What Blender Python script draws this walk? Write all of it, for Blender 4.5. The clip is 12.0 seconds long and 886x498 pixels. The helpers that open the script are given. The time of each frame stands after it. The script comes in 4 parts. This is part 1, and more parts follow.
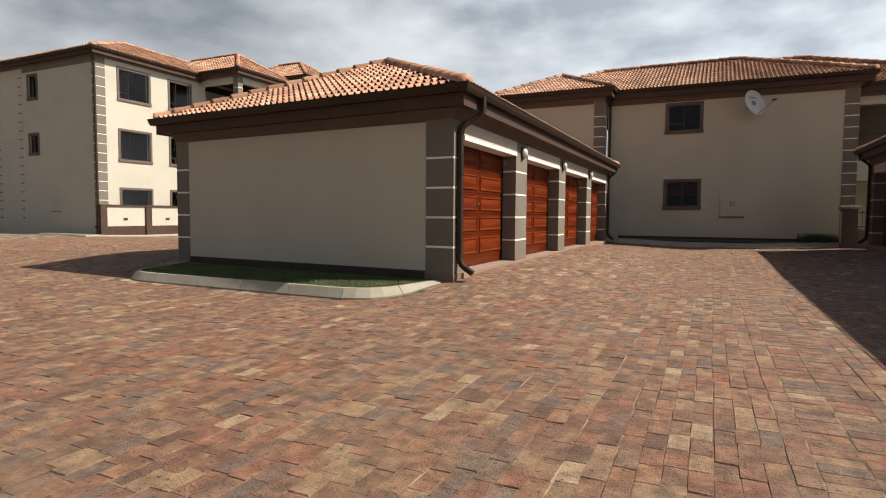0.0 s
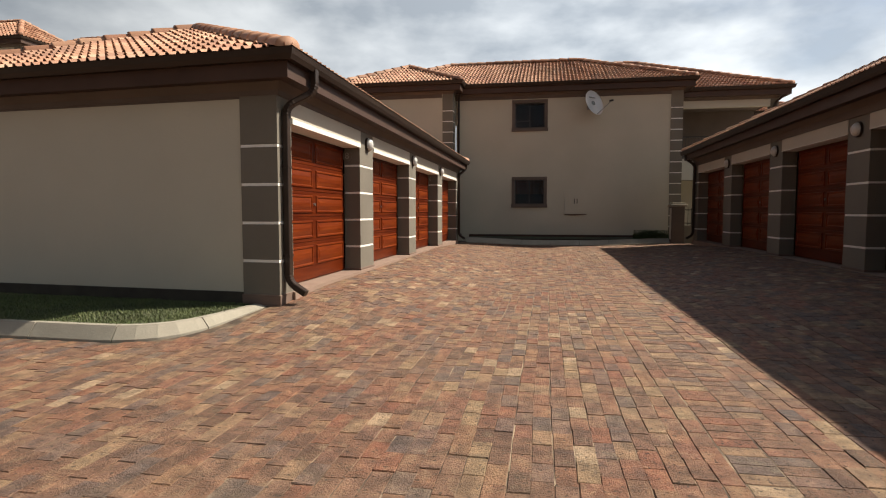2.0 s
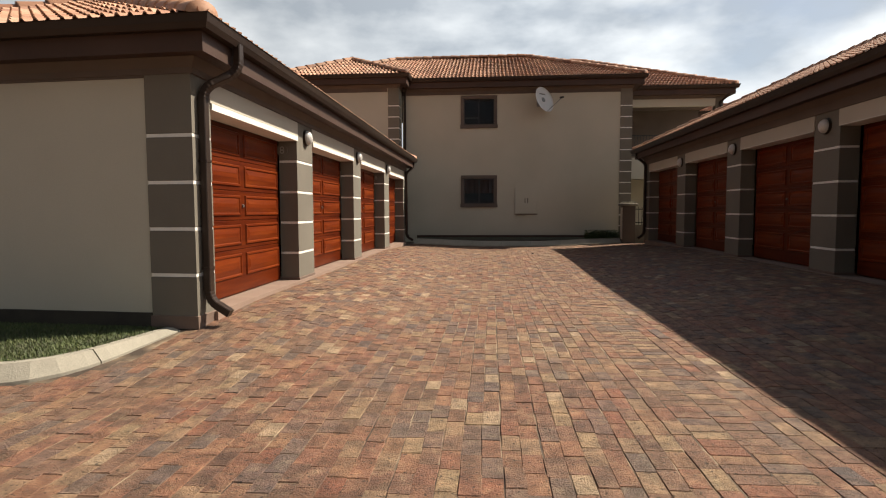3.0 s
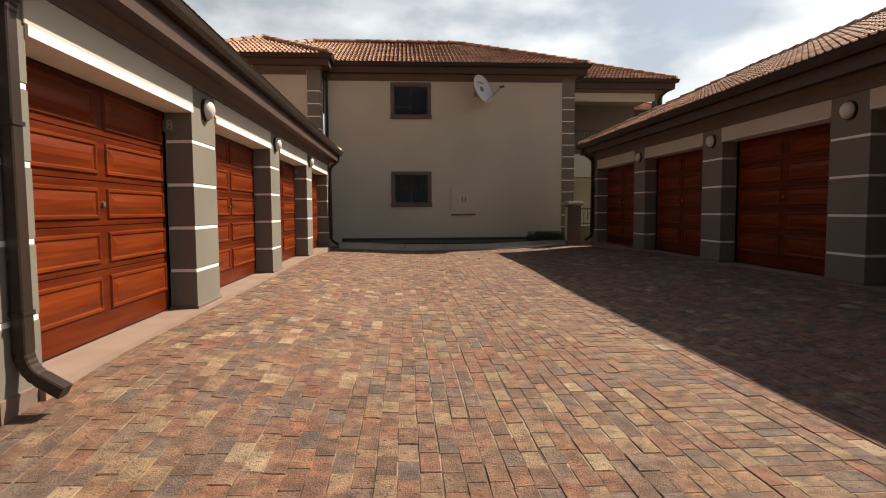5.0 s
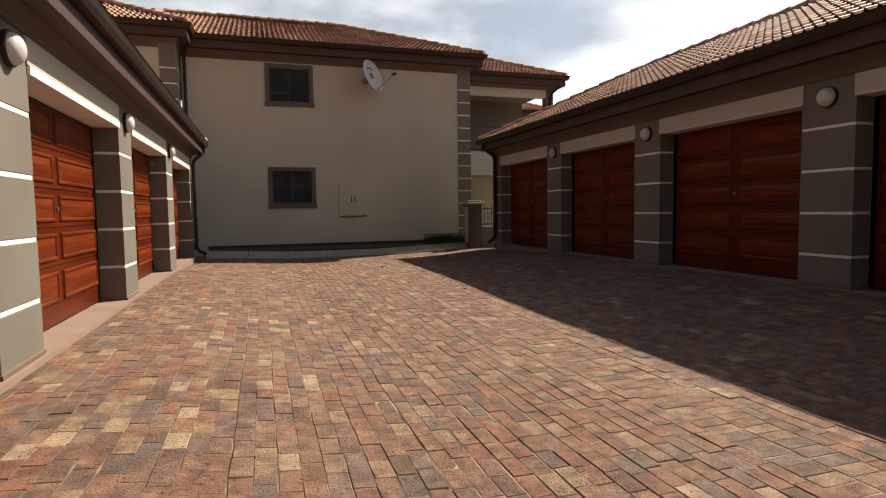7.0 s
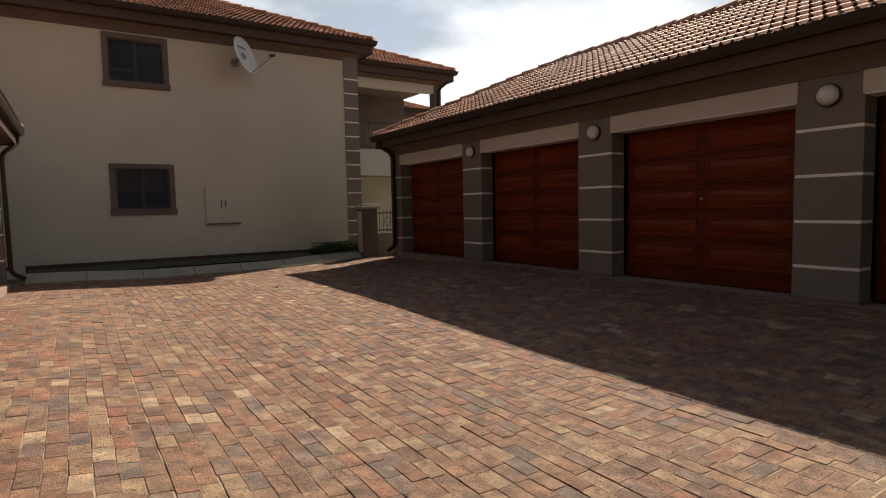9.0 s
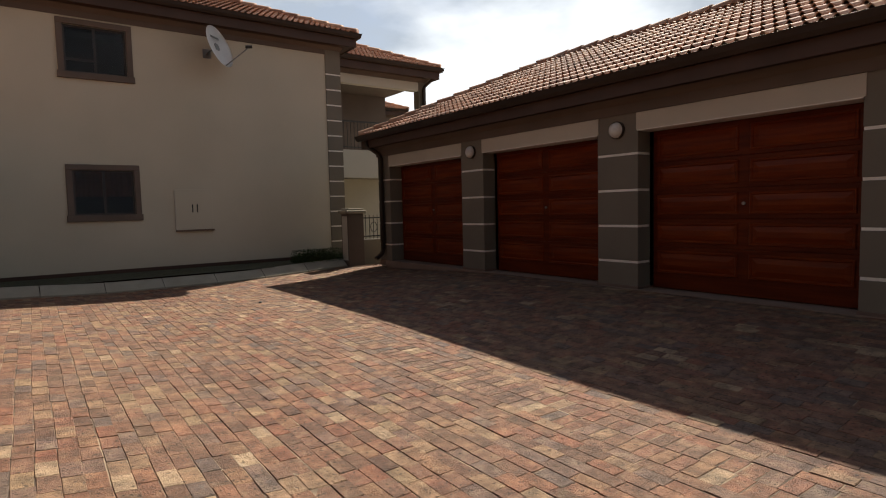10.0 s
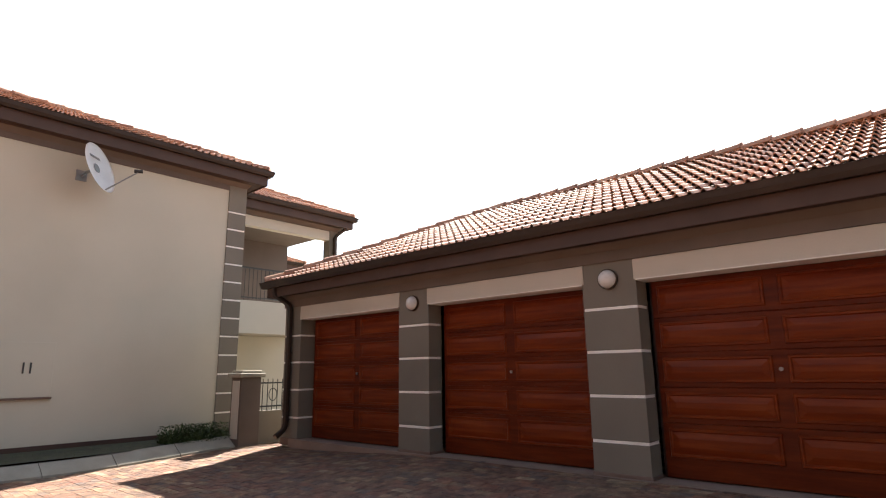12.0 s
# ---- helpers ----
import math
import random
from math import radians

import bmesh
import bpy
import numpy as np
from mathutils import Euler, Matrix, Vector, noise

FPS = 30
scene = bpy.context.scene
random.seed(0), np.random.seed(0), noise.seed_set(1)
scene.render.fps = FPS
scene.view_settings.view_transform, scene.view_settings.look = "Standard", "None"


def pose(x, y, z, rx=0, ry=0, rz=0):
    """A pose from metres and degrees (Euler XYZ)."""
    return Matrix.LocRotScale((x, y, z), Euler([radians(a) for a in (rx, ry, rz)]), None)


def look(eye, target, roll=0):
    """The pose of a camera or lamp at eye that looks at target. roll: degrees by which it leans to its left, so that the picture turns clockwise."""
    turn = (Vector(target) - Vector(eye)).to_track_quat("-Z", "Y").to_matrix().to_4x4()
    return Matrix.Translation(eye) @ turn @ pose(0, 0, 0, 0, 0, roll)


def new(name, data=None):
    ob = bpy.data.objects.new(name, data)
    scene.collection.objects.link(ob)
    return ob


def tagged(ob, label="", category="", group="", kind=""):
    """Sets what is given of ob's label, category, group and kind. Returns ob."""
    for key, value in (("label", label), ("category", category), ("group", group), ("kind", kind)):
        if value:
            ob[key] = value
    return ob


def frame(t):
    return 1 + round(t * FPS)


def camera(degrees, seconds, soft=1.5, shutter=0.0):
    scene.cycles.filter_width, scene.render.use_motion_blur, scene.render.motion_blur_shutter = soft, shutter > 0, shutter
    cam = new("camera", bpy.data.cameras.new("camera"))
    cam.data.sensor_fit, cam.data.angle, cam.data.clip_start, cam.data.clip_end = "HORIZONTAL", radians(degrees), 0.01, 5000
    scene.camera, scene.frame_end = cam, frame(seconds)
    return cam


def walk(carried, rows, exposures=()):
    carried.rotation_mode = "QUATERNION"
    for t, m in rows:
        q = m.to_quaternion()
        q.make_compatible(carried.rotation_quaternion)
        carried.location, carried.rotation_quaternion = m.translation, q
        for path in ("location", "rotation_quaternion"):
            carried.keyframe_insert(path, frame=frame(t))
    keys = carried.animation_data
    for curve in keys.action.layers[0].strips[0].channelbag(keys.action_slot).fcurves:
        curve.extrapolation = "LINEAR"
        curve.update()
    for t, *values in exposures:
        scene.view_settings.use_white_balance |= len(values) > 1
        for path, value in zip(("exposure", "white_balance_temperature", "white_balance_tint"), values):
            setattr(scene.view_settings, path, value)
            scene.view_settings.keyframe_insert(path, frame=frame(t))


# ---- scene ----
cam = camera(76.0, 12.0, soft=1.1)
PATH = [
    (0, (-0.054, 0.787, 1.152), (-0.909, 2.591, 1.031), 0.4),
    (0.5, (-0.167, 1.134, 1.171), (-0.911, 2.987, 1.049), 0.2),
    (1, (-0.246, 1.505, 1.202), (-0.846, 3.409, 1.076), 0.1),
    (1.5, (-0.383, 1.945, 1.214), (-0.849, 3.885, 1.085), 0.0),
    (2, (-0.494, 2.367, 1.241), (-0.85, 4.331, 1.11), -0.0),
    (2.5, (-0.596, 2.817, 1.263), (-0.85, 4.796, 1.13), -0.1),
    (3, (-0.732, 3.289, 1.279), (-0.896, 5.278, 1.144), -0.2),
    (5, (-1.37, 5.383, 1.281), (-1.235, 7.374, 1.145), -0.3),
    (5.5, (-1.535, 5.872, 1.277), (-1.291, 7.853, 1.141), -0.3),
    (6, (-1.694, 6.362, 1.271), (-1.347, 8.327, 1.136), -0.5),
    (6.5, (-1.848, 6.841, 1.287), (-1.372, 8.779, 1.15), -0.6),
    (7, (-1.974, 7.339, 1.284), (-1.37, 9.241, 1.147), -0.8),
    (7.5, (-2.102, 7.829, 1.292), (-1.341, 9.674, 1.156), -1.0),
    (9.5, (-2.512, 9.974, 1.473), (-1.376, 11.613, 1.324), -1.3),
    (10, (-2.425, 10.519, 1.495), (-1.251, 12.132, 1.352), -1.4),
    (10.5, (-2.326, 11.073, 1.526), (-1.099, 12.648, 1.413), -1.3),
    (11, (-2.158, 11.594, 1.520), (-0.833, 13.093, 1.540), -1.1),
    (11.5, (-2.018, 12.108, 1.508), (-0.609, 13.511, 1.728), -0.9),
    (12, (-1.939, 12.596, 1.498), (-0.478, 13.896, 1.917), -0.8),
]
walk(cam, [(t, look(eye, target, roll)) for t, eye, target, roll in PATH],
     exposures=[(0, 0.69, 6900, 10), (2.5, 0.74, 7050, 10), (5, 0.80, 7250, 11), (7.5, 0.75, 7150, 11), (9.5, 0.73, 7050, 11), (10.5, 0.72, 6800, 10), (11, 0.88, 6600, 10), (11.5, 1.35, 6500, 9), (12, 2.30, 6350, 10)])

# ---- light ----
SUN_WAY = Vector((-0.84, -0.375, -1.0)).normalized()      # the way sunlight travels
sun_data = bpy.data.lights.new("sun", "SUN")
sun_data.energy, sun_data.angle, sun_data.color = 4.95, radians(0.6), (1.0, 0.93, 0.83)
sun = new("sun", sun_data)
sun.matrix_basis = Matrix.Translation((20, 10, 30)) @ SUN_WAY.to_track_quat("-Z", "Y").to_matrix().to_4x4()

world = bpy.data.worlds.new("sky")
scene.world = world
world.use_nodes = True
wt = world.node_tree
wt.nodes.clear()
sky = wt.nodes.new("ShaderNodeTexSky")
sky.sky_type, sky.sun_disc = "NISHITA", False
sky.sun_elevation = math.asin(-SUN_WAY.z)
sky.sun_rotation = math.atan2(-SUN_WAY.x, -SUN_WAY.y)
sky.air_density, sky.dust_density = 1.0, 1.6
gain = wt.nodes.new("ShaderNodeMix")
gain.data_type, gain.blend_type = "RGBA", "MULTIPLY"
gain.inputs["Factor"].default_value = 1.0
gain.inputs[7].default_value = (0.075, 0.075, 0.075, 1)
coord = wt.nodes.new("ShaderNodeTexCoord")
mapping = wt.nodes.new("ShaderNodeMapping")
mapping.inputs["Scale"].default_value = (1.0, 1.0, 2.2)
mapping.inputs["Location"].default_value = (0.35, 0.1, 0.2)
clouds = wt.nodes.new("ShaderNodeTexNoise")
clouds.inputs["Scale"].default_value, clouds.inputs["Detail"].default_value = 1.75, 6.0
clouds.inputs["Roughness"].default_value, clouds.inputs["Distortion"].default_value = 0.55, 0.25
cover = wt.nodes.new("ShaderNodeMapRange")
cover.inputs[1].default_value, cover.inputs[2].default_value = 0.19, 0.38
shade = wt.nodes.new("ShaderNodeTexNoise")
shade.inputs["Scale"].default_value, shade.inputs["Detail"].default_value = 3.6, 6.0
cloud_ramp = wt.nodes.new("ShaderNodeValToRGB")
cloud_ramp.color_ramp.elements[0].position, cloud_ramp.color_ramp.elements[0].color = 0.36, (0.31, 0.365, 0.44, 1)
cloud_ramp.color_ramp.elements[1].position, cloud_ramp.color_ramp.elements[1].color = 0.60, (0.69, 0.755, 0.83, 1)
mixer = wt.nodes.new("ShaderNodeMix")
mixer.data_type = "RGBA"
back = wt.nodes.new("ShaderNodeBackground")
out = wt.nodes.new("ShaderNodeOutputWorld")
wt.links.new(coord.outputs["Generated"], mapping.inputs["Vector"])
wt.links.new(mapping.outputs[0], clouds.inputs["Vector"])
wt.links.new(mapping.outputs[0], shade.inputs["Vector"])
# cloud cover thins out overhead
height = wt.nodes.new("ShaderNodeSeparateXYZ")
wt.links.new(coord.outputs["Generated"], height.inputs[0])
thin = wt.nodes.new("ShaderNodeMapRange")
thin.inputs[1].default_value, thin.inputs[2].default_value = 0.42, 0.75
thin.inputs[3].default_value, thin.inputs[4].default_value = 0.0, -0.34
wt.links.new(height.outputs[2], thin.inputs[0])
less = wt.nodes.new("ShaderNodeMath")
wt.links.new(clouds.outputs[0], less.inputs[0])
wt.links.new(thin.outputs[0], less.inputs[1])
wt.links.new(less.outputs[0], cover.inputs[0])
wt.links.new(shade.outputs[0], cloud_ramp.inputs[0])
wt.links.new(sky.outputs[0], gain.inputs[6])
wt.links.new(cover.outputs[0], mixer.inputs["Factor"])
wt.links.new(gain.outputs[2], mixer.inputs[6])
wt.links.new(cloud_ramp.outputs[0], mixer.inputs[7])
# the cloud bank is bright on the sun's side, to the north and east, and dims to the south and west
toward = wt.nodes.new("ShaderNodeVectorMath")
toward.operation = "DOT_PRODUCT"
toward.inputs[1].default_value = Vector((0.72, 0.58, 0.25)).normalized()
span = wt.nodes.new("ShaderNodeMapRange")
span.inputs[1].default_value, span.inputs[2].default_value = -1.0, 1.0
silver = wt.nodes.new("ShaderNodeValToRGB")
for k in range(4):
    silver.color_ramp.elements.new(0.5)
for el, (p, v) in zip(silver.color_ramp.elements, ((0.10, 0.05), (0.20, 0.30), (0.36, 0.46), (0.52, 0.50), (0.66, 0.66), (0.85, 0.90))):
    el.position, el.color = p, (v, v, v, 1)
gainup = wt.nodes.new("ShaderNodeMath")
gainup.operation = "MULTIPLY"
gainup.inputs[1].default_value = 1.08
lit = wt.nodes.new("ShaderNodeVectorMath")
lit.operation = "SCALE"
wt.links.new(coord.outputs["Generated"], toward.inputs[0])
wt.links.new(toward.outputs["Value"], span.inputs[0])
wt.links.new(span.outputs[0], silver.inputs[0])
wt.links.new(silver.outputs[0], gainup.inputs[0])
wt.links.new(mixer.outputs[2], lit.inputs[0])
wt.links.new(gainup.outputs[0], lit.inputs["Scale"])
wt.links.new(lit.outputs[0], back.inputs[0])
wt.links.new(back.outputs[0], out.inputs[0])


# ---- materials ----
def material(name, stops, rough=0.7, source="noise", scale=6.0, fine=60.0, bump=0.15, metal=0.0, fine_mix=0.35, stretch=(1, 1, 1), spec=0.5,
             stain=None, coat=0.0, flash=False):
    """A surface whose colour runs through the stops, driven by noise, or by the piece's own random value, with fine grain and relief."""
    m = bpy.data.materials.new(name)
    m.use_nodes = True
    nt = m.node_tree
    bsdf = nt.nodes["Principled BSDF"]
    bsdf.inputs["Metallic"].default_value = metal
    bsdf.inputs["Specular IOR Level"].default_value = spec
    bsdf.inputs["Coat Weight"].default_value = coat
    bsdf.inputs["Coat Roughness"].default_value = 0.25
    tc = nt.nodes.new("ShaderNodeNewGeometry")
    mp = nt.nodes.new("ShaderNodeMapping")
    mp.inputs["Scale"].default_value = stretch
    nt.links.new(tc.outputs["Position"], mp.inputs["Vector"])
    big = nt.nodes.new("ShaderNodeTexNoise")
    big.inputs["Scale"].default_value, big.inputs["Detail"].default_value = scale, 6.0
    small = nt.nodes.new("ShaderNodeTexNoise")
    small.inputs["Scale"].default_value, small.inputs["Detail"].default_value = fine, 8.0
    small.inputs["Roughness"].default_value = 0.65
    for n in (big, small):
        nt.links.new(mp.outputs[0], n.inputs["Vector"])
    ramp = nt.nodes.new("ShaderNodeValToRGB")
    els = ramp.color_ramp.elements
    while len(els) < len(stops):
        els.new(0.5)
    for el, (p, c) in zip(els, stops):
        el.position, el.color = p, (*c, 1)
    if source == "island":
        nt.links.new(tc.outputs["Random Per Island"], ramp.inputs[0])
    elif source == "object":
        info = nt.nodes.new("ShaderNodeObjectInfo")
        nt.links.new(info.outputs["Random"], ramp.inputs[0])
    else:
        nt.links.new(big.outputs[0], ramp.inputs[0])
    base = ramp.outputs[0]
    if flash:
        ramp.color_ramp.interpolation = "CONSTANT"
        # kiln flashing: burnt red, tan and grey clouds inside every brick, and small dark pits
        mid = nt.nodes.new("ShaderNodeTexNoise")
        mid.noise_dimensions = "4D"
        mid.inputs["Scale"].default_value, mid.inputs["Detail"].default_value, mid.inputs["Distortion"].default_value = 10.0, 6.0, 0.7
        own = nt.nodes.new("ShaderNodeMath")
        own.operation = "MULTIPLY"
        own.inputs[1].default_value = 60.0
        nt.links.new(ramp.inputs[0].links[0].from_socket, own.inputs[0])
        nt.links.new(own.outputs[0], mid.inputs["W"])
        nt.links.new(mp.outputs[0], mid.inputs["Vector"])
        clay = nt.nodes.new("ShaderNodeValToRGB")
        ce = clay.color_ramp.elements
        for p in (0.42, 0.5, 0.58):
            ce.new(p)
        for el, (p, c) in zip(ce, ((0.32, (0.0546, 0.04368, 0.0384)), (0.42, (0.1209, 0.05616, 0.0336)), (0.5, (0.156, 0.078, 0.0448)), (0.58, (0.1989, 0.117, 0.064)), (0.68, (0.312, 0.2262, 0.136)))):
            el.position, el.color = p, (*c, 1)
        nt.links.new(mid.outputs[0], clay.inputs[0])
        blend = nt.nodes.new("ShaderNodeMix")
        blend.data_type = "RGBA"
        blend.inputs["Factor"].default_value = 0.34
        nt.links.new(base, blend.inputs[6])
        nt.links.new(clay.outputs[0], blend.inputs[7])
        pit = nt.nodes.new("ShaderNodeTexNoise")
        pit.inputs["Scale"].default_value, pit.inputs["Detail"].default_value = 38.0, 4.0
        nt.links.new(mp.outputs[0], pit.inputs["Vector"])
        pits = nt.nodes.new("ShaderNodeMapRange")
        pits.inputs[1].default_value, pits.inputs[2].default_value = 0.33, 0.40
        pits.inputs[3].default_value, pits.inputs[4].default_value = 0.28, 1.0
        nt.links.new(pit.outputs[0], pits.inputs[0])
        dark = nt.nodes.new("ShaderNodeVectorMath")
        dark.operation = "SCALE"
        nt.links.new(blend.outputs[2], dark.inputs[0])
        nt.links.new(pits.outputs[0], dark.inputs["Scale"])
        # pale sandy dust in broad patches
        broad = nt.nodes.new("ShaderNodeTexNoise")
        broad.inputs["Scale"].default_value, broad.inputs["Detail"].default_value = 0.8, 5.0
        nt.links.new(mp.outputs[0], broad.inputs["Vector"])
        dusty = nt.nodes.new("ShaderNodeMapRange")
        dusty.inputs[1].default_value, dusty.inputs[2].default_value = 0.42, 0.72
        dusty.inputs[3].default_value, dusty.inputs[4].default_value = 0.0, 0.30
        nt.links.new(broad.outputs[0], dusty.inputs[0])
        dust = nt.nodes.new("ShaderNodeMix")
        dust.data_type = "RGBA"
        dust.inputs[7].default_value = (0.23, 0.16, 0.095, 1)
        nt.links.new(dusty.outputs[0], dust.inputs["Factor"])
        nt.links.new(dark.outputs[0], dust.inputs[6])
        base = dust.outputs[2]
    grain = nt.nodes.new("ShaderNodeMapRange")
    grain.inputs[1].default_value, grain.inputs[2].default_value = 0.3, 0.7
    grain.inputs[3].default_value, grain.inputs[4].default_value = 1 - fine_mix, 1 + fine_mix * 0.6
    nt.links.new(small.outputs[0], grain.inputs[0])
    mul = nt.nodes.new("ShaderNodeVectorMath")
    mul.operation = "SCALE"
    nt.links.new(base, mul.inputs[0])
    nt.links.new(grain.outputs[0], mul.inputs["Scale"])
    colour = mul.outputs[0]
    if source != "noise" or stain:
        patch = nt.nodes.new("ShaderNodeMapRange")
        patch.inputs[1].default_value, patch.inputs[2].default_value = 0.35, 0.7
        patch.inputs[3].default_value, patch.inputs[4].default_value = (0.64, 1.32) if flash else (0.74, 1.22)
        nt.links.new(big.outputs[0], patch.inputs[0])
        mul2 = nt.nodes.new("ShaderNodeVectorMath")
        mul2.operation = "SCALE"
        nt.links.new(colour, mul2.inputs[0])
        nt.links.new(patch.outputs[0], mul2.inputs["Scale"])
        colour = mul2.outputs[0]
    nt.links.new(colour, bsdf.inputs["Base Color"])
    rr = nt.nodes.new("ShaderNodeMapRange")
    rr.inputs[1].default_value, rr.inputs[2].default_value = 0.3, 0.7
    rr.inputs[3].default_value, rr.inputs[4].default_value = max(0.05, rough - 0.1), min(1, rough + 0.1)
    nt.links.new(small.outputs[0], rr.inputs[0])
    nt.links.new(rr.outputs[0], bsdf.inputs["Roughness"])
    if bump:
        b = nt.nodes.new("ShaderNodeBump")
        b.inputs["Strength"].default_value, b.inputs["Distance"].default_value = bump, 0.016 if flash else 0.01
        nt.links.new(small.outputs[0], b.inputs["Height"])
        nt.links.new(b.outputs[0], bsdf.inputs["Normal"])
    return m


def tone(c, k):
    return tuple(min(1.0, a * k) for a in c)


WALL = (0.450, 0.422, 0.340)
TRIM = (0.146, 0.130, 0.104)
plaster = material("painted_plaster", [(0.3, tone(WALL, 0.94)), (0.7, tone(WALL, 1.05))], 0.85, scale=0.7, fine=90, bump=0.25, fine_mix=0.05)
cream = material("cream_plaster", [(0.3, (0.4214, 0.4002, 0.3388)), (0.7, (0.473, 0.4481, 0.3872))], 0.85, scale=0.7, fine=90, bump=0.2, fine_mix=0.05)
trim_paint = material("taupe_trim_paint", [(0.3, tone(TRIM, 0.92)), (0.7, tone(TRIM, 1.1))], 0.8, scale=1.2, fine=110, bump=0.25, fine_mix=0.08)
lintel_paint = material("grey_lintel_paint", [(0.3, (0.42, 0.385, 0.32)), (0.7, (0.47, 0.43, 0.36))], 0.8, scale=1.2, fine=110, bump=0.2, fine_mix=0.06)
band_paint = material("white_band_paint", [(0.3, (0.68, 0.66, 0.61)), (0.7, (0.78, 0.76, 0.71))], 0.75, scale=4, fine=120, bump=0.15, fine_mix=0.08)
plinth_paint = material("brown_plinth", [(0.3, (0.125, 0.082, 0.063)), (0.7, (0.165, 0.112, 0.086))], 0.85, scale=3, fine=90, bump=0.3, fine_mix=0.15)
plinth_dark = material("dark_bitumen_plinth", [(0.3, (0.030, 0.024, 0.018)), (0.7, (0.055, 0.046, 0.032))], 0.9, scale=4, fine=80, bump=0.3, fine_mix=0.2)
dark_metal = material("dark_brown_gutter_metal", [(0.3, (0.022, 0.013, 0.009)), (0.7, (0.033, 0.020, 0.014))], 0.45, scale=2, fine=40, bump=0.04, fine_mix=0.1, spec=0.3)
fascia_paint = material("dark_brown_fascia", [(0.3, (0.0493, 0.0273, 0.0195)), (0.7, (0.06815, 0.0377, 0.0273))], 0.6, scale=2, fine=50, bump=0.06, fine_mix=0.1, spec=0.3)
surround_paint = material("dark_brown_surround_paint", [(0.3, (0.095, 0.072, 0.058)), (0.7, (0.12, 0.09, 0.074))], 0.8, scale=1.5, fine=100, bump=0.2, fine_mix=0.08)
door_wood = material("varnished_red_brown_wood", [(0.28, (0.0870, 0.0118, 0.0022)), (0.5, (0.1306, 0.0207, 0.0035)), (0.72, (0.1797, 0.0335, 0.0054))], 0.38, scale=2.2, fine=26,
                     bump=0.06, fine_mix=0.17, stretch=(6, 0.6, 8), coat=0.0, spec=0.13)
# same door wood, darkened: shade around the lit raised fields is in the colour
shaded_rail_wood = material("shade_toned_rail_wood", [(0.28, (0.0570, 0.0070, 0.0013)), (0.5, (0.0855, 0.0122, 0.0021)), (0.72, (0.1176, 0.0197, 0.0032))], 0.38, scale=2.2, fine=26,
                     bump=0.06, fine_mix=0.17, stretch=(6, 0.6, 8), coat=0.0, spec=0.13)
BRICKS = [(0.000, (0.103, 0.052, 0.033)), (0.045, (0.225, 0.082, 0.045)), (0.100, (0.177, 0.087, 0.052)), (0.167, (0.139, 0.093, 0.076)), (0.223, (0.242, 0.108, 0.060)), (0.279, (0.159, 0.079, 0.050)),
          (0.345, (0.279, 0.173, 0.100)), (0.401, (0.209, 0.090, 0.052)), (0.462, (0.109, 0.084, 0.075)), (0.501, (0.247, 0.130, 0.070)), (0.557, (0.182, 0.097, 0.064)), (0.624, (0.124, 0.065, 0.044)),
          (0.674, (0.268, 0.169, 0.100)), (0.719, (0.205, 0.107, 0.068)), (0.786, (0.233, 0.099, 0.061)), (0.836, (0.169, 0.102, 0.078)), (0.886, (0.296, 0.199, 0.111)), (0.919, (0.191, 0.082, 0.048)),
          (0.975, (0.406, 0.295, 0.186))]
paver_stuff = material("clay_paver_field", BRICKS, 0.82, "island", scale=9.0, fine=75, bump=1.0, fine_mix=0.34, flash=True)
paver_piece = material("clay_paver_piece", BRICKS, 0.82, "object", scale=9.0, fine=75, bump=1.0, fine_mix=0.34, flash=True)
TILES = [(0.0, (0.269, 0.125, 0.074)), (0.35, (0.347, 0.176, 0.105)), (0.7, (0.409, 0.222, 0.139)), (1.0, (0.459, 0.280, 0.185))]
tile_stuff = material("terracotta_tile_field", TILES, 0.68, "island", scale=1.2, fine=50, bump=0.2, fine_mix=0.18, spec=0.42)
tile_piece = material("terracotta_tile_piece", TILES, 0.68, "object", scale=1.2, fine=50, bump=0.2, fine_mix=0.18, spec=0.42)
sand = material("joint_sand", [(0.38, (0.050, 0.034, 0.024)), (0.49, (0.125, 0.090, 0.060)), (0.60, (0.32, 0.245, 0.165))], 0.95, scale=2.5, fine=120, bump=0.4, fine_mix=0.3)
concrete = material("pale_concrete", [(0.3, (0.2542, 0.2337, 0.1886)), (0.7, (0.3198, 0.2952, 0.2378))], 0.9, scale=3, fine=80, bump=0.35, fine_mix=0.18)
apron_mat = material("pinkish_screed", [(0.3, (0.21, 0.1386, 0.105)), (0.7, (0.2604, 0.1806, 0.1386))], 0.85, scale=2.5, fine=90, bump=0.2, fine_mix=0.12)
soil = material("dark_soil", [(0.3, (0.03, 0.028, 0.016)), (0.7, (0.06, 0.06, 0.028))], 0.95, scale=8, fine=90, bump=0.6, fine_mix=0.4)
grass_mat = material("grass_blades", [(0.0, (0.03825, 0.0612, 0.0153)), (0.5, (0.06375, 0.0918, 0.0238)), (1.0, (0.119, 0.1318, 0.04675))], 0.6, "island", scale=2, fine=30, bump=0.0, fine_mix=0.1)
leaf_mat = material("dark_leaves", [(0.0, (0.02, 0.04, 0.012)), (0.6, (0.04, 0.075, 0.02)), (1.0, (0.07, 0.11, 0.035))], 0.5, "island", scale=2, fine=30, bump=0.0, fine_mix=0.1)
frame_metal = material("bronze_aluminium", [(0.3, (0.022, 0.013, 0.010)), (0.7, (0.034, 0.020, 0.016))], 0.4, scale=3, fine=40, bump=0.02, fine_mix=0.08)
